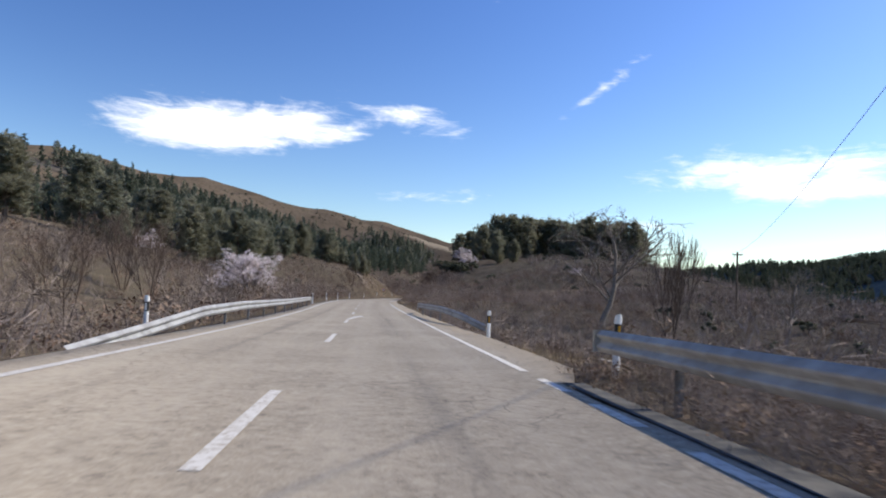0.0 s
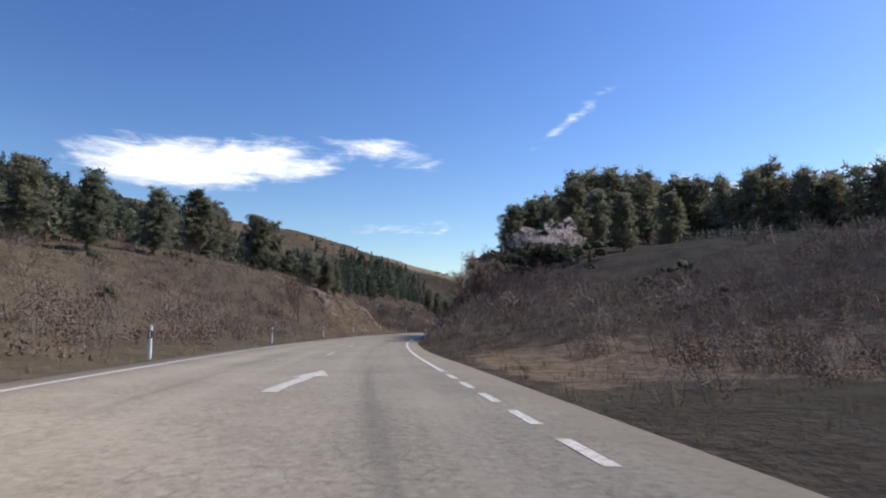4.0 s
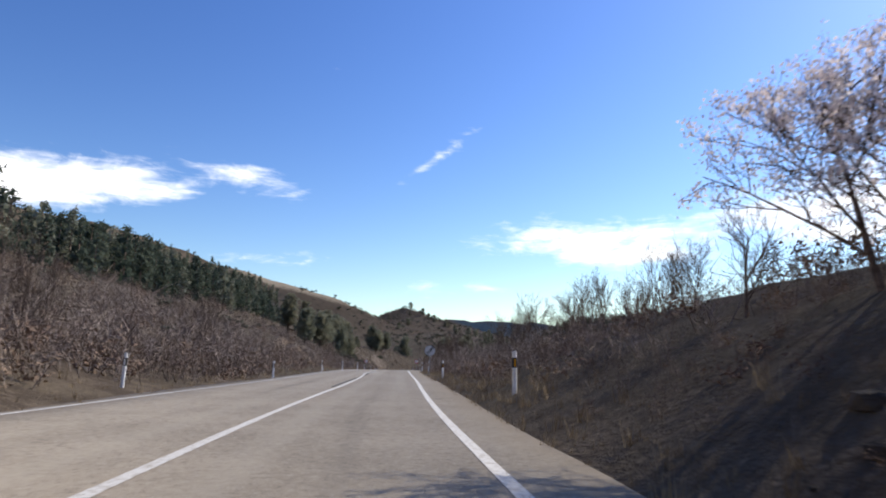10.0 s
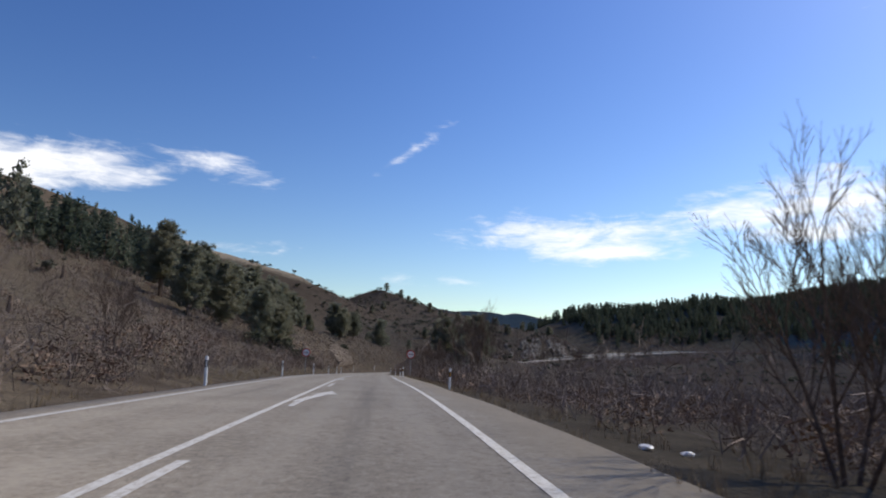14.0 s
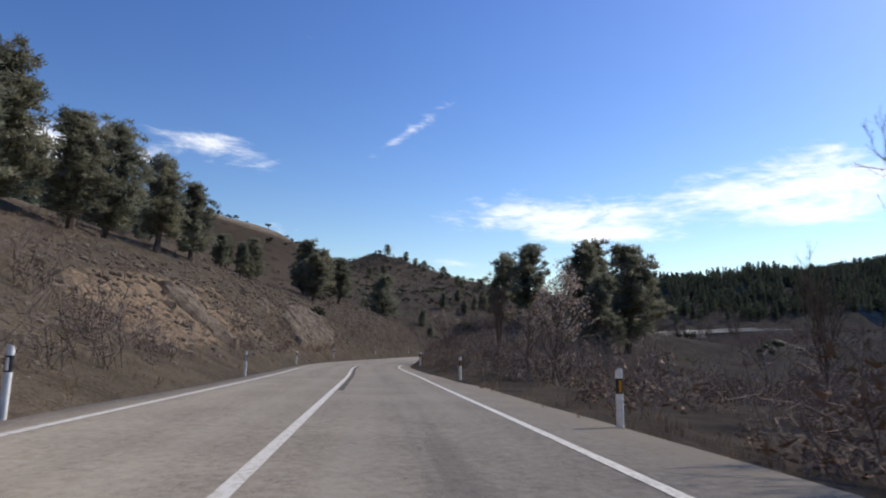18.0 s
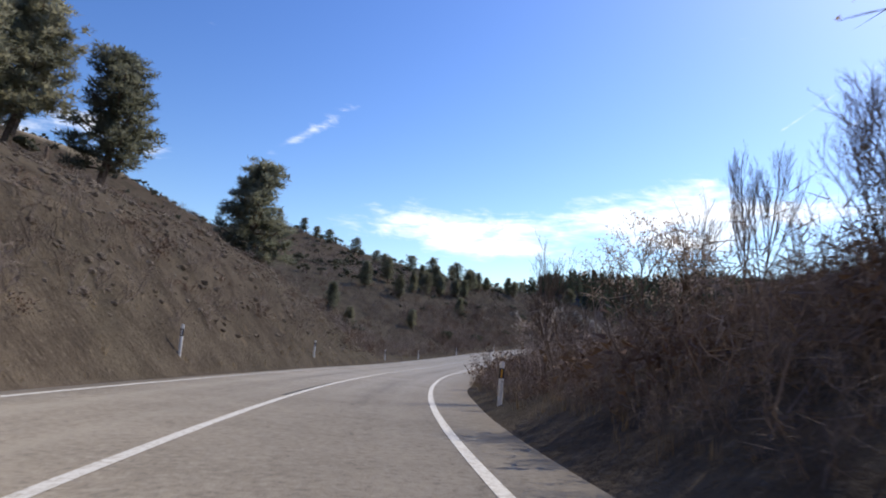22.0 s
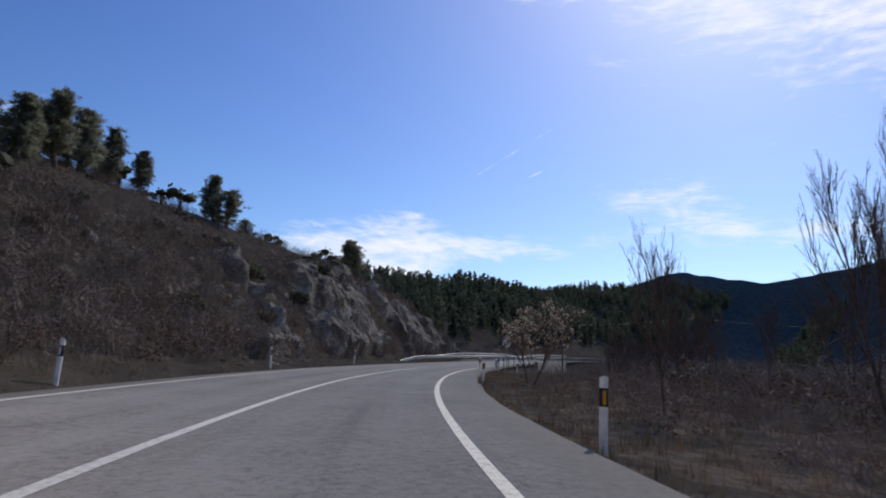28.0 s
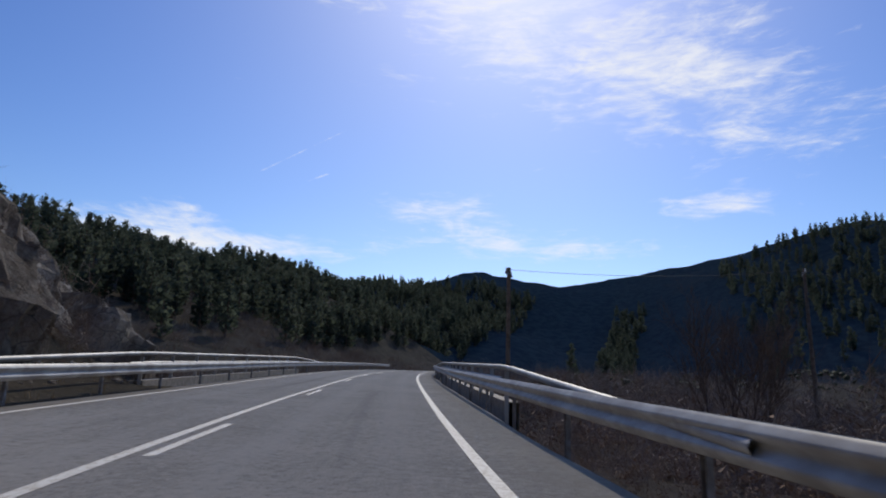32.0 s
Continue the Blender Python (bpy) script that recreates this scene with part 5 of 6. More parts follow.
def sapling_shape(seed, stems=5, twigs=9):
    """Slender sapling one metre tall of flat tapering twigs."""
    sh = Shape(seed)
    r = sh.rng
    for i in range(stems):
        a = r.rand() * 6.283
        lean = 0.05 + 0.22 * r.rand()
        h = 0.6 + 0.45 * r.rand()
        base = np.array([r.normal() * 0.03, r.normal() * 0.03, -0.05])
        tip = base + np.array([np.cos(a) * lean, np.sin(a) * lean, h])
        mid = (base + tip) / 2 + r.normal(size=3) * 0.025
        side = np.array([-np.sin(a + 0.7), np.cos(a + 0.7), 0.0]) * 0.003
        sh.add([base - side, base + side, mid + side * 0.7, mid - side * 0.7, tip], [(0, 1, 2), (0, 2, 3), (3, 2, 4)], 0)
        for j in range(twigs):
            u = 0.25 + 0.7 * r.rand()
            p = base * (1 - u) ** 2 + 2 * mid * u * (1 - u) + tip * u * u
            d = np.array([r.normal() * 0.45, r.normal() * 0.45, 0.9])
            q = p + d / np.linalg.norm(d) * (0.12 + 0.2 * r.rand()) * (1.1 - 0.5 * u)
            w = np.cross(q - p, r.normal(size=3))
            w *= 0.0021 / (np.linalg.norm(w) + 1e-9)
            sh.add([p - w, p + w, q], [(0, 1, 2)], 0)
    return sh


def bush_shape(seed, stems=9, twigs=12, width=0.006, wide=0.6):
    """Bare shrub one metre tall: a thicket of fine crossing twigs."""
    sh = Shape(seed)
    r = sh.rng
    for i in range(stems):
        a = r.rand() * 2 * np.pi
        lean = wide * (0.15 + 0.95 * r.rand())
        h = 0.45 + 0.5 * r.rand()
        base = np.array([r.normal() * 0.16, r.normal() * 0.16, -0.08])
        tip = base + np.array([np.cos(a) * lean * h, np.sin(a) * lean * h, h])
        mid = (base + tip) / 2 + np.array([np.cos(a), np.sin(a), 0]) * lean * 0.1 + r.normal(size=3) * 0.06
        side = np.array([-np.sin(a + 0.7), np.cos(a + 0.7), 0.0]) * width
        sh.add([base - side, base + side, mid + side * 0.7, mid - side * 0.7, tip], [(0, 1, 2), (0, 2, 3), (3, 2, 4)], 0)
        for j in range(twigs):
            u = 0.2 + 0.8 * r.rand()
            p = base * (1 - u) ** 2 + 2 * mid * u * (1 - u) + tip * u * u
            d = r.normal(size=3) * 0.8 + np.array([np.cos(a) * 0.25, np.sin(a) * 0.25, 0.45])
            q = p + d / np.linalg.norm(d) * (0.12 + 0.22 * r.rand())
            w = np.cross(q - p, r.normal(size=3))
            w *= width * 0.75 / (np.linalg.norm(w) + 1e-9)
            sh.add([p - w, p + w, q], [(0, 1, 2)], 0)
    return sh


def leafy_bush_shape(seed, n=120):
    """Dense low scrub one metre tall with small dry leaves in uneven clumps."""
    sh = Shape(seed)
    r = sh.rng
    clumps = r.normal(size=(7, 3)) * [0.3, 0.3, 0.18] + [0, 0, 0.42]
    c = clumps[r.randint(7, size=n)] + r.normal(size=(n, 3)) * 0.15
    c[:, 2] = np.abs(c[:, 2])
    sh.tufts(c, 0.11, 0, 0.3, None, 0.26)
    return sh


def grass_shape(seed, n=13):
    sh = Shape(seed)
    r = sh.rng
    for i in range(n):
        a = r.rand() * 6.283
        b = np.array([r.normal() * 0.15, r.normal() * 0.15, -0.05])
        t = b + np.array([np.cos(a) * 0.45 * r.rand(), np.sin(a) * 0.45 * r.rand(), 0.6 + 0.5 * r.rand()])
        w = np.array([-np.sin(a), np.cos(a), 0]) * 0.022
        sh.add([b - w, b + w, t], [(0, 1, 2)], 0)
    return sh


def merged(name, shapes, places, scales, turns, mats, label, category, squash=None):
    """Many copies of a few shapes as one object of kind stuff."""
    arrays = [s.arrays() for s in shapes]
    vs, fs, ms, n = [], [], [], 0
    pick = np.arange(len(places)) % len(shapes)
    for k, (v, f, m) in enumerate(arrays):
        idx = np.where(pick == k)[0]
        if not len(idx):
            continue
        c, s = np.cos(turns[idx]), np.sin(turns[idx])
        sc = scales[idx]
        sq = np.ones(len(idx)) if squash is None else squash[idx]
        x = (v[None, :, 0] * c[:, None] - v[None, :, 1] * s[:, None]) * (sc * sq)[:, None] + places[idx, 0:1]
        y = (v[None, :, 0] * s[:, None] + v[None, :, 1] * c[:, None]) * (sc * sq)[:, None] + places[idx, 1:2]
        z = v[None, :, 2] * sc[:, None] + places[idx, 2:3]
        vs.append(np.stack([x, y, z], -1).reshape(-1, 3))
        fs.append((f[None] + (np.arange(len(idx)) * len(v))[:, None, None]).reshape(-1, 3) + n)
        ms.append(np.tile(np.minimum(m, len(mats) - 1), len(idx)))
        n += len(idx) * len(v)
    if not vs:
        return None
    me = mesh_of(name, np.concatenate(vs), np.concatenate(fs), mats, np.concatenate(ms))
    return tagged(new(name, me), label, category, kind="stuff")


# ---- scrub along the road ----
def scatter_road(rng, s0, s1, d0, d1, count, power=1.0):
    s = s0 + (s1 - s0) * rng.rand(count)
    d = d0 + (d1 - d0) * rng.rand(count) ** power
    p = on_road(s, d)
    p[:, 2] = land(p[:, 0], p[:, 1], s, d) - 0.03
    return p


BUSHES = [bush_shape(i) for i in range(20, 26)]
SLIM = [sapling_shape(i) for i in range(30, 34)]
FAR_BUSHES = [bush_shape(i, 6, 6, 0.022, 0.6) for i in range(50, 54)]
LEAFY = [leafy_bush_shape(i) for i in range(40, 44)]
# stations, offsets (near, far), count, heights, how far they crowd to the road
BARE_SCRUB = [
    (-25, 62, -5.8, -42, 620, 1.2, 3.4, 1.3), (62, 102, -6.0, -34, 520, 0.9, 3.2, 1.2), (102, 166, -6.2, -34, 820, 0.7, 2.6, 1.2), (124, 165, 4.7, 7.6, 300, 0.3, 0.9, 1.0),
    (166, 206, -6.3, -22, 400, 0.3, 1.2, 1.0), (206, 372, -5.8, -46, 2300, 0.8, 2.9, 1.4), (206, 266, -6.8, -24, 420, 1.8, 3.6, 1.0), (372, 474, -6.3, -24, 850, 0.3, 1.2, 1.2),
    (384, 482, -5.6, -8.5, 160, 0.8, 1.8, 1.0), (372, 484, -6.0, -18, 2600, 0.15, 0.55, 1.0), (166, 206, -6.0, -20, 600, 0.15, 0.5, 1.0), (552, 622, -6.2, -15, 1000, 0.8, 2.1, 1.0), (474, 552, -5.9, -34, 900, 0.8, 2.6, 1.5), (552, 622, -6.0, -24, 1300, 0.5, 1.7, 1.0), (616, 740, -6.5, -40, 700, 1.2, 3.4, 1.1),
    (-25, 84, 6.0, 50, 1800, 0.8, 2.4, 1.2), (70, 126, 9, 46, 900, 1.2, 2.6, 0.9), (-12, 10.5, 4.12, 9, 1000, 0.3, 0.8, 1.2), (84, 98, 6.0, 44, 260, 0.6, 1.7, 1.1), (110, 132, 5.6, 40, 380, 0.6, 1.9, 1.1), (128, 155, 7.0, 17, 460, 0.9, 2.4, 1.0), (158, 206, 5.1, 14, 1150, 0.2, 0.7, 1.0), (126, 155, 5.3, 13, 900, 0.5, 1.4, 1.0),
    (206, 262, 5.9, 28, 1000, 0.7, 2.0, 1.2), (240, 384, 7.0, 44, 1500, 1.0, 3.2, 1.4), (384, 430, 5.5, 20, 700, 0.6, 2.0, 1.1), (388, 440, 5.15, 11, 1500, 0.3, 0.9, 1.0), (426, 470, 5.4, 20, 620, 0.7, 2.3, 1.1), (436, 478, 5.3, 10, 700, 0.3, 1.0, 1.0), (438, 474, 8, 17, 500, 1.2, 2.4, 1.0), (419, 431, 6.3, 13, 260, 0.9, 1.9, 1.0), (524, 556, -6.5, -17, 420, 1.4, 3.0, 1.0),
    (462, 525, 7.0, 40, 1400, 0.9, 2.6, 1.4), (525, 620, 7.4, 14, 700, 0.5, 1.5, 1.0), (530, 640, 14, 42, 800, 1.4, 3.6, 1.0), (620, 740, 6.5, 42, 600, 1.5, 3.8, 1.3), (596, 660, 10.5, 34, 520, 1.8, 4.4, 1.0),
]


def place_scrub():
    rng = np.random.RandomState(11)
    for i, (s0, s1, d0, d1, count, h0, h1, power) in enumerate(BARE_SCRUB):
        for kind, share, shapes, mat in (("bare", 0.7, BUSHES, "twigs"), ("slim", 0.07, SLIM, "twigs"), ("leafy", 0.26, LEAFY, "russet_twigs")):
            n = int(count * share)
            p = scatter_road(rng, s0, s1, d0, d1, n, power)
            h = h0 + (h1 - h0) * rng.rand(n) ** 1.6
            if kind == "slim":
                h *= 0.85
            if kind == "leafy":
                h *= 0.6
            merged("scrub", shapes, p, h, rng.rand(n) * 6.283, [mat], {"bare": "leafless grey-brown shrubs on the bank", "slim": "slender bare saplings in the scrub", "leafy": "low russet scrub with dry leaves"}[kind], "shrubs", 0.8 + 0.5 * rng.rand(n))
    grass = [grass_shape(i) for i in range(60, 65)]
    for s0, s1, d0, d1, count in ((-20, 120, 4.7, 7.5, 700), (120, 260, 4.4, 6.2, 1000), (260, 380, 4.8, 7.4, 900), (380, 470, 4.9, 6.4, 500), (470, 600, 4.9, 8.6, 1300), (318, 352, 4.9, 9.5, 1500), (508, 576, 4.9, 11.5, 2600), (208, 262, 4.9, 6.6, 700), (8, 30, 4.6, 8, 400), (-20, 160, -4.5, -7.5, 800), (206, 370, -4.4, -6.4, 800), (370, 620, -4.6, -6.2, 800)):
        p = scatter_road(rng, s0, s1, d0, d1, count, 1.3)
        merged("dry_grass", grass, p, 0.10 + 0.30 * rng.rand(count) ** 2.0, rng.rand(count) * 6.283, ["dry_grass"], "tufts of dry straw-coloured grass on the verge", "grass")


# ---- trees ----
def tree_things(name, shape, mats, label, category, group):
    """A tree with trunk and crown as parts, one metre tall, to be copied at true size."""
    t = thing(name, Matrix.Identity(4), label, category, group)
    for k, nm in enumerate(("trunk", "crown", "limb_crown")):
        v, f = shape.split(k)
        if len(f):
            mesh_part(nm, mesh_of(nm, v, f, [mats[k % 2]], smooth=False), t)
    return t


class Grove:
    """Copies trees of a few shapes into place; the first of each shape is moved, not copied."""

    def __init__(self, trees):
        self.trees, self.used, self.rng = trees, set(), random.Random(8)

    def put(self, i, x, y, h, wide=1.0, sink=0.12):
        z = float(land(np.array([x]), np.array([y]))[0]) - sink
        m = Matrix.LocRotScale((x, y, z), Euler((0, 0, self.rng.uniform(0, 6.28))), (h * wide, h * wide, h))
        i = i % len(self.trees)
        if i in self.used:
            ob = copy_thing(self.trees[i], m)
            ob.matrix_basis = m
        else:
            self.used.add(i)
            self.trees[i].matrix_basis = m

    def put_road(self, i, s, d, h, wide=1.0, sink=0.12):
        p = on_road(s, d)
        self.put(i, p[0], p[1], h, wide, sink)


def place_pines():
    rng = random.Random(21)
    kinds = [(0.18, 0.62, 0.14), (0.2, 0.75, 0.10), (0.17, 0.5, 0.18), (0.21, 0.6, 0.12), (0.19, 0.85, 0.08)]
    g = Grove([tree_things("pine_tree", pine_shape(100 + i, girth=w, peak=k, bare=b), ["bark", "needles" if i % 2 else "olive_needles"], "dense green Mediterranean pine on the dry slope", "tree", "pines near the road") for i, (w, k, b) in enumerate(kinds)])
    far = Grove([tree_things("pine_tree", pine_shape(120 + i, 40, 5, 16, girth=0.19, peak=0.55, bare=0.12, tuft=1.5), ["bark", "needles" if i % 2 else "olive_needles"], "close-grown dark green pine in a stand", "tree", "pines near the road") for i in range(4)])
    spots = [
        (101.8, -17.5, 10), (107, -18.5, 10), (113, -20, 9.5), (97, -19, 10), (92, -24, 9), (98, -30, 10), (105, -27, 9.5), (111, -22, 8.5), (118, -28, 10), (124, -24, 8.5), (88, -36, 10.5), (100, -40, 10), (112, -38, 10), (126, -36, 9.5), (78, -30, 9), (70, -36, 10), (60, -40, 9), (134, -32, 9), (142, -30, 8.5), (152, -30, 8),
        (180, -11, 5.0), (183.5, -12.5, 5.2), (187.5, -12, 4.8), (177, -13.5, 5), (186, -24, 8.5), (191, -27, 9), (196, -26, 9.5), (201, -25, 8), (182, -28, 8.5), (206, -27, 8), (176, -27, 9), (168, -26, 8.5), (160, -27, 8),
        (174, 15.5, 8.5), (175.5, 18, 9.5), (181, 17, 6), (168, 19, 7.5), (163, 22, 8.2), (166, 25, 8), (152.5, 25, 6.5), (148, 28, 6),
        (372, -20, 8.5), (378, -18.5, 8.5), (384, -19.5, 9), (390, -18, 8), (396, -18.5, 8.5), (402, -17, 8), (407, -16, 7.5), (366, -23, 9), (360, -21, 8.5), (354, -25, 9), (349, -20, 8), (352, -10, 6), (356, -12.5, 6.5), (349.5, -12, 7.5), (360, -11, 6), (352, -17, 8),
        (442.7, -14.6, 7.6), (446, -17.5, 9.0), (449.5, -16.2, 8.6), (454.9, -15.1, 7.6), (452, -20, 8.4), (464, -37, 9.5),
        (421.8, 14.3, 8.6), (413.5, 16.0, 8.6), (415, 22.5, 9.6), (400, 22, 9.0), (395.5, 19, 7), (410, 21, 8),
        (413.5, -15.5, 3.6), (416.2, -16, 4.0), (417.4, -14.8, 3.8), (419, -14.2, 3.0), (420, -32, 8), (428, -36, 8), (492, -27, 5.5), (514, -23, 4.5), (530, -26, 5), (541, -22.5, 4.6), (545, -21.5, 4.8), (549, -21, 4.4), (538, -26, 5.0), (553, -19.5, 3.8), (533, -21, 4.8), (555.5, -18.7, 4.4), (559.8, -20.3, 5.0), (563, -21.5, 4.8), (566.5, -22, 4.4), (569, -21.5, 3.6), (577, -20, 4.2), (551, -23, 5.4), (547, -24, 5.2),
        (524, -14, 3.4), (547, -15, 3.6), (505, -16, 3.8),
    ]
    for k, (s, d, h) in enumerate(spots):
        g.put_road(k + (k // 7), s, d, h * rng.uniform(0.94, 1.06), rng.uniform(1.25, 1.5))
    g.put_road(2, 602.8, -18.3, 4.9, 2.0)
    g.put_road(1, 471.8, -12.6, 9.6, 1.6, 0.9)
    # the grove on the knoll
    for k in range(84):
        u, v = rng.random() * 0.86, rng.random()
        x, y = 9 + 49 * u + rng.uniform(-2, 2), 196 - 14 * u - 34 * v * (0.5 + 0.5 * u)
        far.put(k, x, y, rng.uniform(12.0, 14.6) * (1 - 0.10 * u), rng.uniform(1.0, 1.25))
    # lone pines along the crest of the stony hill
    for k, (x, y, h) in enumerate(((80, 640, 5.5), (84, 622, 5.6), (86, 612, 5.0), (88, 606, 5.2), (93, 596, 6.0), (97, 588, 4.6), (102, 575, 5.2), (103, 562, 5.6), (107, 556, 5.2), (112, 560, 5.0), (116, 578, 5.2), (126, 586, 5.4), (141, 586, 5.6), (148, 583, 4.4), (120, 552, 4.2), (94, 572, 4.5), (134, 570, 4.2), (70, 600, 5.5), (60, 575, 5), (150, 572, 4.5))):
        far.put(k, x, y, h * 0.85, rng.uniform(1.8, 2.3))


def place_oaks():
    g = Grove([tree_things("holm_oak", oak_shape(140 + i), ["bark", "oak_leaves"], "low rounded dark evergreen oak on the bank", "tree", "evergreen oaks") for i in range(2)])
    for k, (s, d, h) in enumerate(((188, -20.5, 3.6), (193, -21, 3.2), (183, -22, 3.4), (198, -22, 3.0), (179, -20, 2.6), (170, 11.8, 2.6), (176, 10.8, 2.2), (182, 11, 2.4), (189, 10.8, 2.2), (194, 9.5, 2.0), (163, 11, 3.0), (157, 13, 3.4), (150, 14, 3.6), (144, 16, 3.4), (430, -9.5, 1.6), (414, 9.5, 1.8), (352, -10, 2.6), (346, -12, 2.4), (356, -8, 2.2), (540, -9, 2.0), (556, -9.5, 1.6), (528, -10, 2.2), (566, -9, 1.3), (574, -10.5, 1.5), (581, -8.6, 1.2), (588, -11, 1.4), (594, -9, 1.1), (600, -10.6, 1.4), (570, -12.5, 1.6), (584, -13, 1.7), (608, -9.4, 1.2))):
        g.put_road(k, s, d, h, 1.2, 0.45)


def place_bare_trees():
    walnut = Grove([tree_things("bare_tree", branch_tree(161, 52, 3, 1, 0.18, 0.15, (11, 8, 5), thick=0.017, wide=1.2), ["pale_bark", "bark"], "broad leafless walnut tree with crooked branches", "tree", "leafless trees")])
    walnut.put_road(0, 55.8, 21.0, 11.5, 1.1)
    walnut.put_road(0, 43, 30, 6.0, 1.0)
    looks = [(1, 30, 0.55, 0.05, 0.85), (3, 34, 0.45, 0.06, 1.0), (4, 30, 0.5, 0.06, 1.0), (1, 40, 0.3, 0.08, 1.15), (2, 26, 0.75, 0.04, 0.8)]
    tall = Grove([tree_things("bare_tree", branch_tree(171 + i, q, 3, n, up, ck, (12, 8, 4) if n == 1 else (9, 7, 4), thick=0.013, wide=w), ["bark", "bark"], "leafless tree with fine upright branches", "tree", "leafless trees") for i, (n, q, up, ck, w) in enumerate(looks)])
    for k, (kind, s, d, h) in enumerate(((4, 33, 17, 7.5), (4, 60, 31, 9), (1, 44, -13, 6), (2, 48, -16, 6.5), (1, 30, -12, 5.5), (2, 24, -16, 6), (0, 54, -19, 6), (3, 70, -12, 5),
                                   (3, 237.9, 11.3, 4.6), (1, 250.8, 11.4, 5.4), (0, 247, 12.2, 6.6), (2, 243, 15, 5.2), (1, 258.3, 7.5, 3.5), (0, 265.5, 8.4, 4.7), (1, 274.5, 7.0, 3.6), (3, 276.0, 8.6, 5.8), (2, 278.2, 7.6, 4.6), (1, 294.5, 22, 8.2),
                                   (2, 333.5, 11.0, 8.8), (4, 336.5, 12.5, 8.2), (1, 353.5, 8.8, 5.6), (4, 351.2, 9.8, 6.0), (4, 352.6, 8.0, 5.0), (4, 355.0, 9.2, 5.6), (0, 362, 12.2, 5.0), (4, 387, 8.8, 5.2), (0, 441.2, 6.6, 4.5), (0, 450.3, 7.5, 4.7), (4, 453.4, 9.6, 4.2), (4, 432, 8.0, 3.2), (0, 435.2, 8.6, 3.2), (2, 428.5, 8.0, 2.6), (1, 430.0, 9.6, 3.6),
                                   (2, 527, 9.6, 7.4), (0, 540, 8.6, 5.0), (4, 536, 11.5, 6.2), (4, 545, 18, 7), (1, 585, 15, 6), (2, 592, 18, 6.5), (0, 604, 14, 5.5), (3, 612, 20, 6), (1, 575, 20, 5.5), (1, 215, -9.5, 4.4), (2, 222, -12, 5), (1, 240, -11, 5), (1, 226, 11, 3.6), (0, 221, 10.5, 3.6), (3, 231, 12.5, 4.6), (1, 234, 9.5, 3.6), (2, 226.5, 14, 4.0), (1, 300, -9, 4.2), (3, 152, -8, 4.6), (1, 158, -10, 4.2), (1, 470, 22, 5), (0, 498, 16, 4.2), (1, 484, 18.5, 5.0), (0, 568, 22, 6.6), (1, 566, 26, 8.4), (2, 574, 18, 7.6), (1, 590, 22, 8.4), (3, 600, 15, 7.4), (0, 606, 20, 8.2), (1, 618, 16, 8), (2, 626, 22, 9), (1, 211, 9.5, 2.2), (3, 207.5, 9, 2.6), (1, 215, 10.5, 2.4), (2, 146, 9.5, 4.4), (1, 151, 11.5, 4.8), (2, 155.5, 9.6, 3.6))):
        tall.put_road(kind, s, d, h, 1.0)
    alm = Grove([tree_things("almond_tree", branch_tree(181 + i, 46, 3, 2 + i % 2, 0.3, 0.1, (8, 7, 5), 13000, 0.0085, 0.018, 1.2), ["bark", "blossom"], "almond tree in pale pink blossom", "tree", "almond trees") for i in range(3)])
    for k, (s, d, h, w) in enumerate(((57.8, -8.6, 4.9, 1.2), (61, -10.5, 4.4, 1.2), (149, 19, 4.6, 1.1), (155, 17, 3.4, 1.2), (166, 16, 4.0, 1.1), (84, -26, 4, 1.2), (116, 36, 2.4, 1.3))):
        alm.put_road(k, s, d, h, w)
    alm.put_road(1, 202.0, 7.6, 3.7, 1.0, 0.5)
    thin = Grove([tree_things("almond_tree", branch_tree(191 + i, 42, 3, 1 + i, 0.4, 0.08, (11, 7, 4), 2600, 0.010, 0.016, 1.1), ["bark", "pale_leaves"], "sparse almond tree with last pale blossom and dry leaves", "tree", "almond trees") for i in range(2)])
    for k, (s, d, h, w) in enumerate(((376, 9.2, 5.6, 0.95), (425.4, 7.8, 4.3, 1.05), (469.4, 8.5, 5.5, 1.1), (432.9, 6.9, 2.9, 1.1), (440, -11, 2.5, 1.2), (556.8, 7.4, 4.2, 1.0), (380, 9.0, 4.8, 1.0), (148.5, 8.6, 4.4, 1.2), (152, 10.2, 4.8, 1.2), (146, 10.0, 4.2, 1.2), (154.5, 8.4, 3.6, 1.2))):
        thin.put_road(k, s, d, h, w)


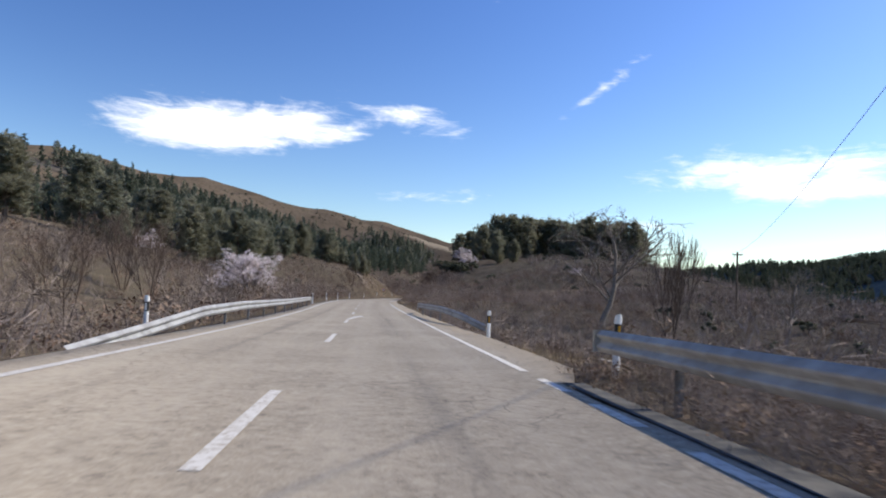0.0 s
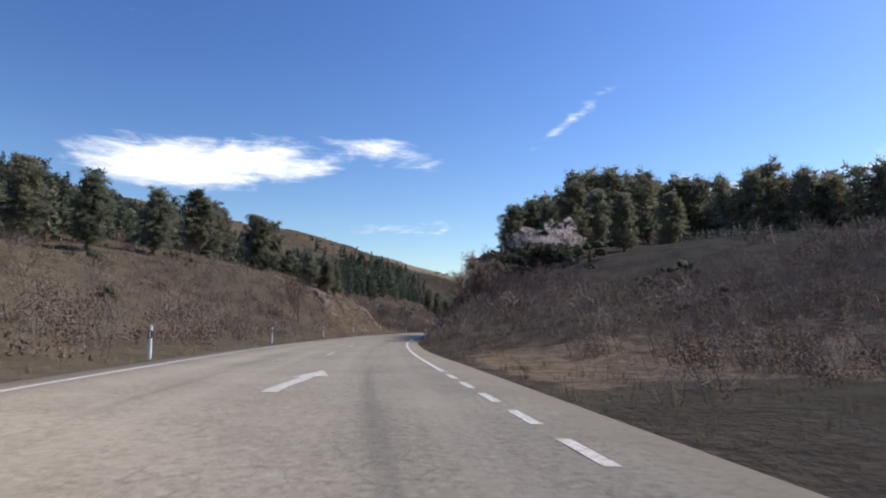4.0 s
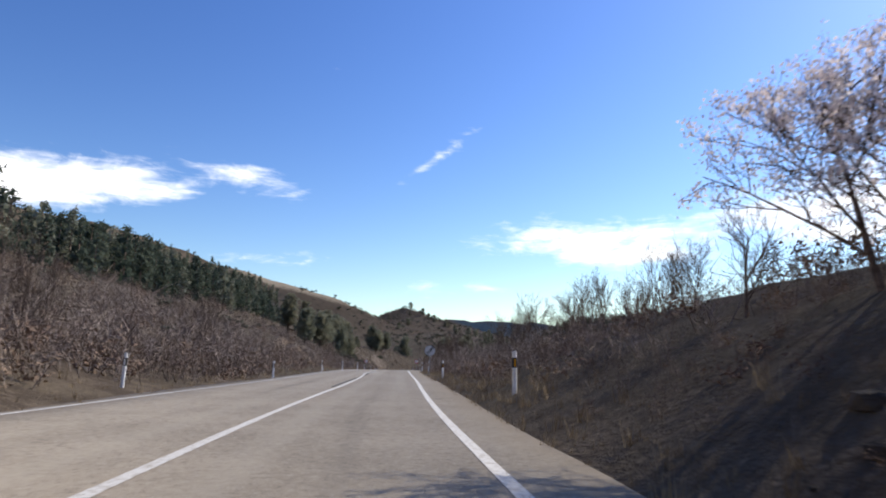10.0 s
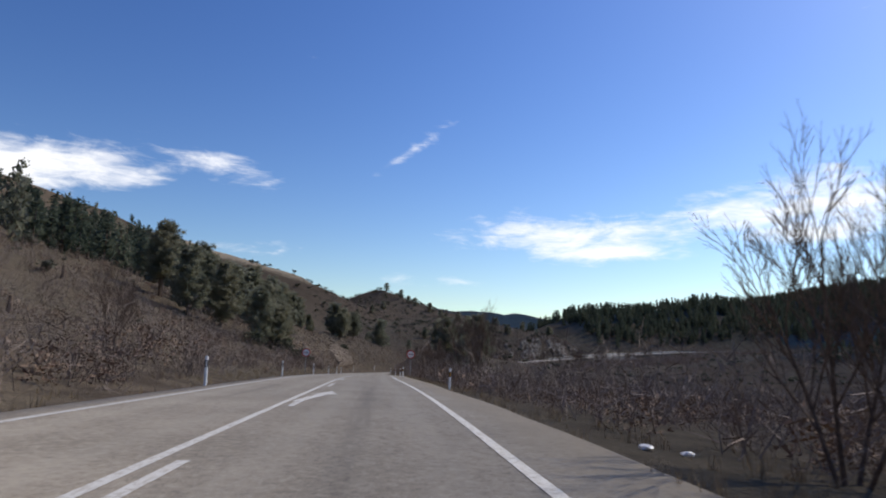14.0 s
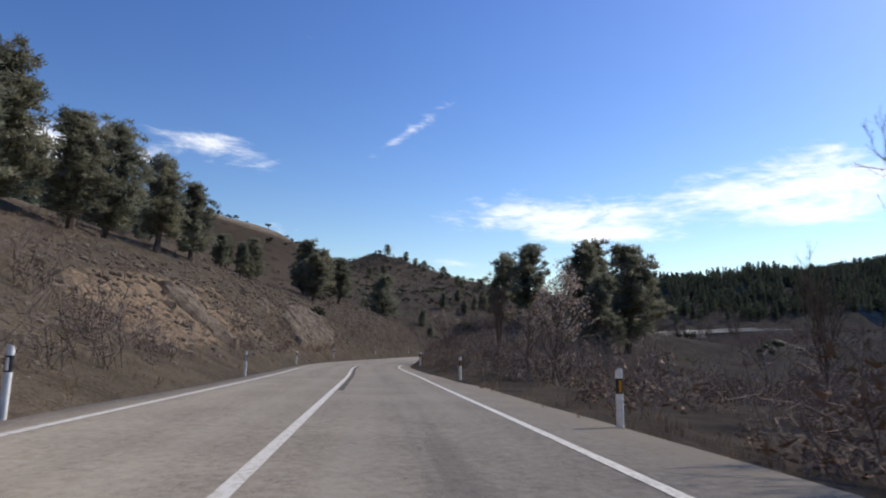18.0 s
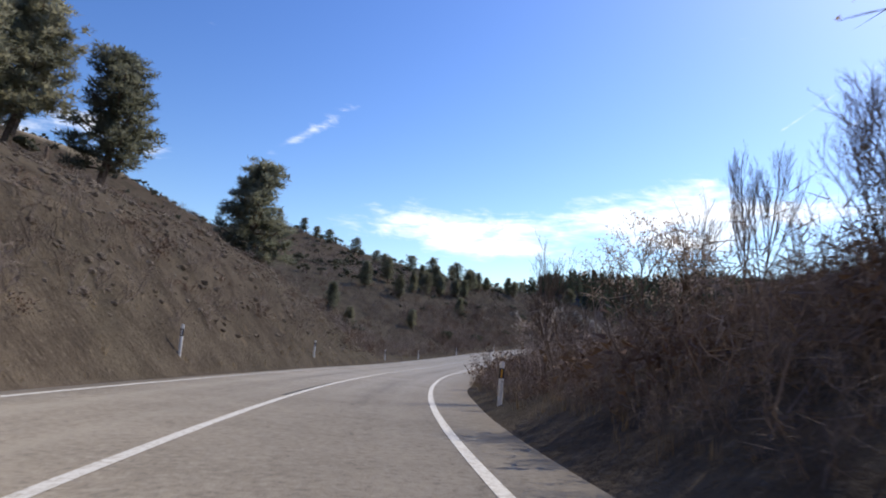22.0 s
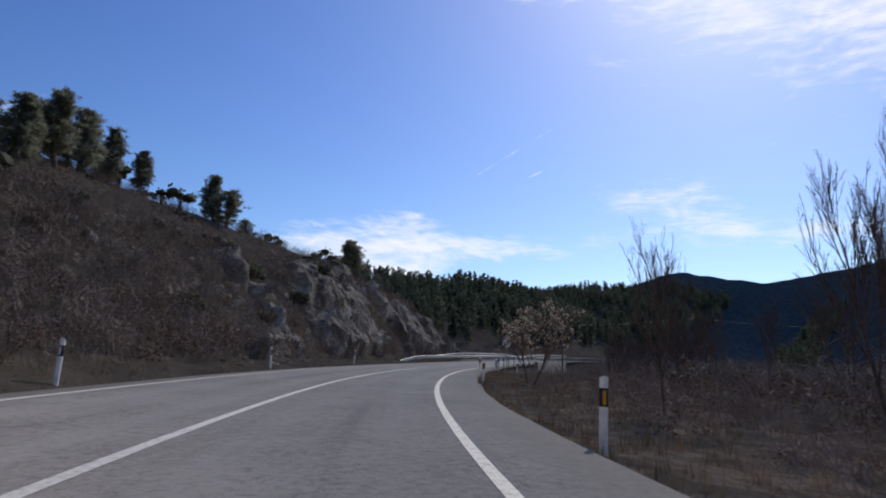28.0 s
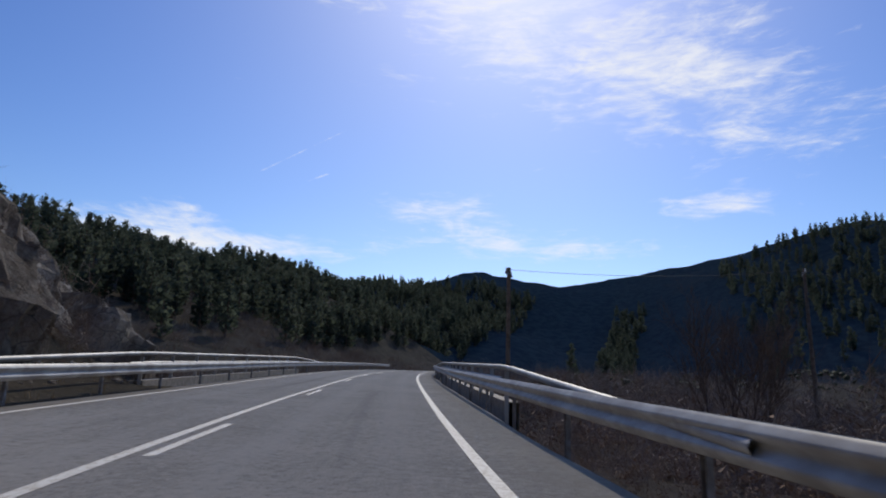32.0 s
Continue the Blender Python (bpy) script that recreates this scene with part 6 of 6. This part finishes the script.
def place_woods():
    """Pine woods on the far slopes, too many to count."""
    rng = np.random.RandomState(31)
    shapes = [far_pine_shape(200 + i) for i in range(5)]
    for label, x0, x1, y0, y1, tries in (("west", -230, 5, 40, 610, 10500), ("east", 185, 520, 560, 770, 7000), ("south", 205, 560, 360, 590, 3600)):
        x, y = x0 + (x1 - x0) * rng.rand(tries), y0 + (y1 - y0) * rng.rand(tries)
        s, d = to_road(x, y)
        keep = (rng.rand(tries) < wooded(x, y) * (0.85 if label == "west" else 0.62)) & (np.abs(d) > (22 if label == "east" else 80 if label == "south" else 34))
        x, y = x[keep], y[keep]
        p = np.stack([x, y, land(x, y) - 0.2], 1)
        n = len(x)
        for mat, sel in (("far_needles", np.arange(n) % 3 > 0), ("needles" if label == "west" else "far_needles", np.arange(n) % 3 == 0)):
            k = sel.sum()
            merged("pine_wood", shapes, p[sel], 5.5 + 4.5 * rng.rand(k), rng.rand(k) * 6.283, ["bark", mat], "thick pine wood covering the far hillside", "wood", 0.9 + 0.5 * rng.rand(k))
    # scattered scrub on the stony and bare slopes
    low = [oak_shape(230 + i, 4, 8) for i in range(3)]
    for x0, x1, y0, y1, n, h0, h1 in ((30, 175, 530, 690, 1300, 0.6, 2.4), (-230, 40, 420, 680, 620, 0.8, 2.8), (-120, 10, 100, 420, 500, 0.8, 2.6), (20, 120, 40, 190, 420, 0.6, 2.0), (60, 330, 380, 560, 700, 0.8, 2.6)):
        x, y = x0 + (x1 - x0) * rng.rand(n), y0 + (y1 - y0) * rng.rand(n)
        s, d = to_road(x, y)
        keep = np.abs(d) > 14
        x, y = x[keep], y[keep]
        p = np.stack([x, y, land(x, y) - 0.15], 1)
        merged("hill_scrub", low, p, h0 + (h1 - h0) * rng.rand(len(x)) ** 2, rng.rand(len(x)) * 6.283, ["bark", "oak_leaves"], "dark evergreen scrub dotted over the slope", "shrubs", 1.0 + 0.6 * rng.rand(len(x)))
    for x0, x1, y0, y1, n, h0, h1 in ((40, 180, 520, 680, 4200, 0.6, 1.7), (14, 120, 30, 200, 3600, 0.9, 2.4), (-130, -30, 60, 420, 900, 0.8, 2.2), (70, 340, 380, 570, 1500, 1.0, 3.0), (10, 80, 250, 390, 700, 1.0, 2.8)):
        x, y = x0 + (x1 - x0) * rng.rand(n), y0 + (y1 - y0) * rng.rand(n)
        s, d = to_road(x, y)
        keep = np.abs(d) > 30
        x, y = x[keep], y[keep]
        p = np.stack([x, y, land(x, y) - 0.1], 1)
        merged("hill_scrub", FAR_BUSHES, p, h0 + (h1 - h0) * rng.rand(len(x)), rng.rand(len(x)) * 6.283, ["twigs"], "leafless scrub over the valley floor", "shrubs", 1.0 + 0.6 * rng.rand(len(x)))


# ---- rocks ----
def rock_meshes(n, mat, seed, slab=0.55):
    out = []
    v0, f0 = ico_arrays(2)
    for i in range(n):
        r = np.random.RandomState(seed + i)
        v = v0.copy()
        for k in range(9):
            d = r.normal(size=3)
            d /= np.linalg.norm(d)
            cut = 0.45 + 0.35 * r.rand()
            over = np.maximum(v @ d - cut, 0)
            v -= over[:, None] * d
        v += r.normal(size=v.shape) * 0.012
        out.append(mesh_of("rock", v * [1.0, slab, 0.8], f0, [mat]))
    return out


def facets(s, d, rng, count, s0, s1, d0, d1, high):
    """Stepped slabs: height of the tilted plane that belongs to the nearest of count seeds."""
    cs, cd = s0 + (s1 - s0) * rng.rand(count), d0 + (d1 - d0) * rng.rand(count)
    h, ts, td = high * rng.rand(count), rng.normal(size=count) * 0.16 + 0.12, rng.normal(size=count) * 0.18
    out = np.empty(len(s))
    for k in range(0, len(s), 2000):
        # slabs are drawn out along their slanting beds
        u, w = (s[k:k + 2000, None] - cs), (d[k:k + 2000, None] - cd)
        a, b = 0.8 * u + 0.6 * w, -0.6 * u + 0.8 * w
        n = np.argmin((a / 1.9) ** 2 + b ** 2, 1)
        r = np.arange(len(n))
        out[k:k + 2000] = h[n] + np.clip(ts[n] * u[r, n] + td[n] * w[r, n], -0.4 * high, 0.4 * high)
    return out


def rock_wall(t, s0, s1, d0, d1, seed, high, cover, step=0.3, mat="rock"):
    """Broken rock sheet that stands out of the slope in slabs and sinks under the soil between them."""
    rng = np.random.RandomState(seed)
    st, off = np.arange(s0, s1, step), np.arange(d0, d1, -step if d1 < d0 else step)
    s, d = (a.ravel() for a in np.meshgrid(st, off, indexing="ij"))
    jit = rng.normal(size=(2, len(s))) * step * 0.22
    s, d = s + jit[0], d + jit[1]
    big = facets(s, d, rng, int((s1 - s0) * abs(d1 - d0) / 5), s0, s1, min(d0, d1), max(d0, d1), high)
    small = facets(s, d, rng, int((s1 - s0) * abs(d1 - d0) / 0.9), s0, s1, min(d0, d1), max(d0, d1), high * 0.3)
    show = vnoise(s / 7.0, d / 5.0 + s / 9.0, 3, seed)
    edge = np.minimum(np.minimum(s - s0, s1 - s) / 4, np.minimum(np.abs(d - d0) / 0.8, np.abs(d1 - d) / 3))
    out = np.clip((show - cover) * 7, -1, 1)
    out = np.minimum(out, np.clip(edge * 2 - 1, -1, 1))
    lift = np.where(out > 0, np.minimum(out * 2.5, 1) * (0.15 + big + small + (vnoise(s / 0.9, d / 0.9, 3, seed + 1) - 0.5) * high * 0.7), -0.6)
    p = on_road(s, d)
    z = land(p[:, 0], p[:, 1], s, d)
    q = on_road(s, d - np.sign(d) * np.maximum(lift, 0) * 0.75)
    q[:, 2] = z + lift * 0.75
    k = len(off)
    i = np.arange((len(st) - 1) * k).reshape(-1, k)[:, :-1].ravel()
    f = np.concatenate([np.stack([i, i + 1, i + k + 1], 1), np.stack([i, i + k + 1, i + k], 1)])
    mesh_part("rock_sheet", mesh_of("rock_sheet", q, f, [mat]), t)


def place_rocks():
    rng = random.Random(17)
    rock_bits = (("rock_face", "grey broken limestone face above the road", 554, 618, -6.6, -14.5, 190, 0.2, 0.75, 50, "rock", (554, 620, -6.0, -15.5, 0.9, 0.575)),
                 ("rocky_cut", "brown and grey rock breaking out of the cut slope", 378, 436, -6.2, -13.0, 130, 0.1, 0.45, 70, "brown_rock", (376, 440, -5.9, -12.5, 0.28, 0.63)),
                 ("rocky_cut", "brown rock ledges in the road cutting, shade deepened in their colour", 160, 194, 5.2, 9.0, 90, 0.12, 0.5, 90, "shaded_rock", (156, 198, 4.9, 11.0, 0.4, 0.42)),
                 ("rocky_outcrop", "ochre earth and rock outcrop among the bushes", 271, 286, -7.5, -11.5, 40, 0.2, 0.7, 110, "brown_rock", (269, 288, -6.8, -12.5, 0.7, 0.40)),
                 ("rocky_cut", "stones and clods in the yellow earth bank", 168, 206, -6.0, -20, 150, 0.08, 0.35, 130, "brown_rock", (168, 206, -5.8, -14.0, 0.3, 0.55)))
    for name, label, s0, s1, d0, d1, count, r0, r1, seed, mat, sheet in rock_bits:
        t = thing(name, Matrix.Identity(4), label, "rocks", kind="structure")
        rock_wall(t, *sheet[:4], seed, sheet[4], sheet[5], mat=mat)
        meshes = rock_meshes(6, mat, seed)
        for k in range(count):
            s, d = rng.uniform(s0, s1), d0 + (d1 - d0) * rng.random()
            size = r0 + (r1 - r0) * rng.random() ** 2.2
            p = on_road(s, d)
            z = float(land(np.array([p[0]]), np.array([p[1]]), [s], [d])[0])
            ob = mesh_part("rock", meshes[k % 6], t)
            ob.matrix_basis = Matrix.LocRotScale((p[0], p[1], z - size * 0.3), Euler((rng.uniform(-0.5, 0.5), rng.uniform(-0.5, 0.5) + (0.5 if d < 0 else -0.5), heading(s) + math.pi / 2 + rng.uniform(-0.6, 0.6))), (size * rng.uniform(0.8, 1.5), size, size * rng.uniform(0.7, 1.3)))


def place_rubble():
    """Loose stones and clods over the cut slopes, too many to count."""
    rng = np.random.RandomState(77)
    stones = []
    for i in range(5):
        sh = Shape(300 + i)
        sh.add(ICO_V * [1.0, 0.8, 0.6] * (0.7 + 0.5 * sh.rng.rand(len(ICO_V), 1)), ICO_F, 0)
        stones.append(sh)
    for s0, s1, d0, d1, count, r0, r1, mat in ((372, 482, -5.6, -15, 5200, 0.05, 0.28, "rubble"), (166, 206, -5.6, -20, 2200, 0.04, 0.22, "rubble"), (156, 200, 4.8, 11, 1800, 0.04, 0.22, "shaded_rock"), (340, 372, -5.5, -10, 500, 0.04, 0.2, "rubble"), (552, 622, -5.4, -16, 2400, 0.05, 0.3, "rock"), (500, 600, 5.0, 9, 500, 0.03, 0.09, "rubble"), (0, 60, 4.6, 9, 400, 0.03, 0.1, "rubble")):
        p = scatter_road(rng, s0, s1, d0, d1, count, 0.9)
        p[:, 2] += 0.03
        merged("rubble", stones, p, r0 + (r1 - r0) * rng.rand(count) ** 3, rng.rand(count) * 6.283, [mat], "loose stones and clods strewn over the cut slope", "stones")


def place_litter():
    """Crumpled scraps of white paper on the verge."""
    rng = random.Random(5)
    for s, d, size in ((280.4, 6.0, 0.09), (280.1, 6.5, 0.08), (562.6, 7.2, 0.1)):
        t = thing("paper_scrap", at_road(s, d, 0.04, rng.uniform(0, 3)), "crumpled white paper scrap on the dry verge", "litter", "litter on the verge")
        bm = bmesh.new()
        bmesh.ops.create_icosphere(bm, subdivisions=2, radius=size)
        for v in bm.verts:
            v.co = Vector((v.co.x * 1.4, v.co.y, v.co.z * 0.55)) * rng.uniform(0.7, 1.15)
        part("sheet", bm, "sign_white", t)


place_litter()
place_scrub()
place_rubble()
place_pines()
place_oaks()
place_bare_trees()
place_woods()
place_rocks()
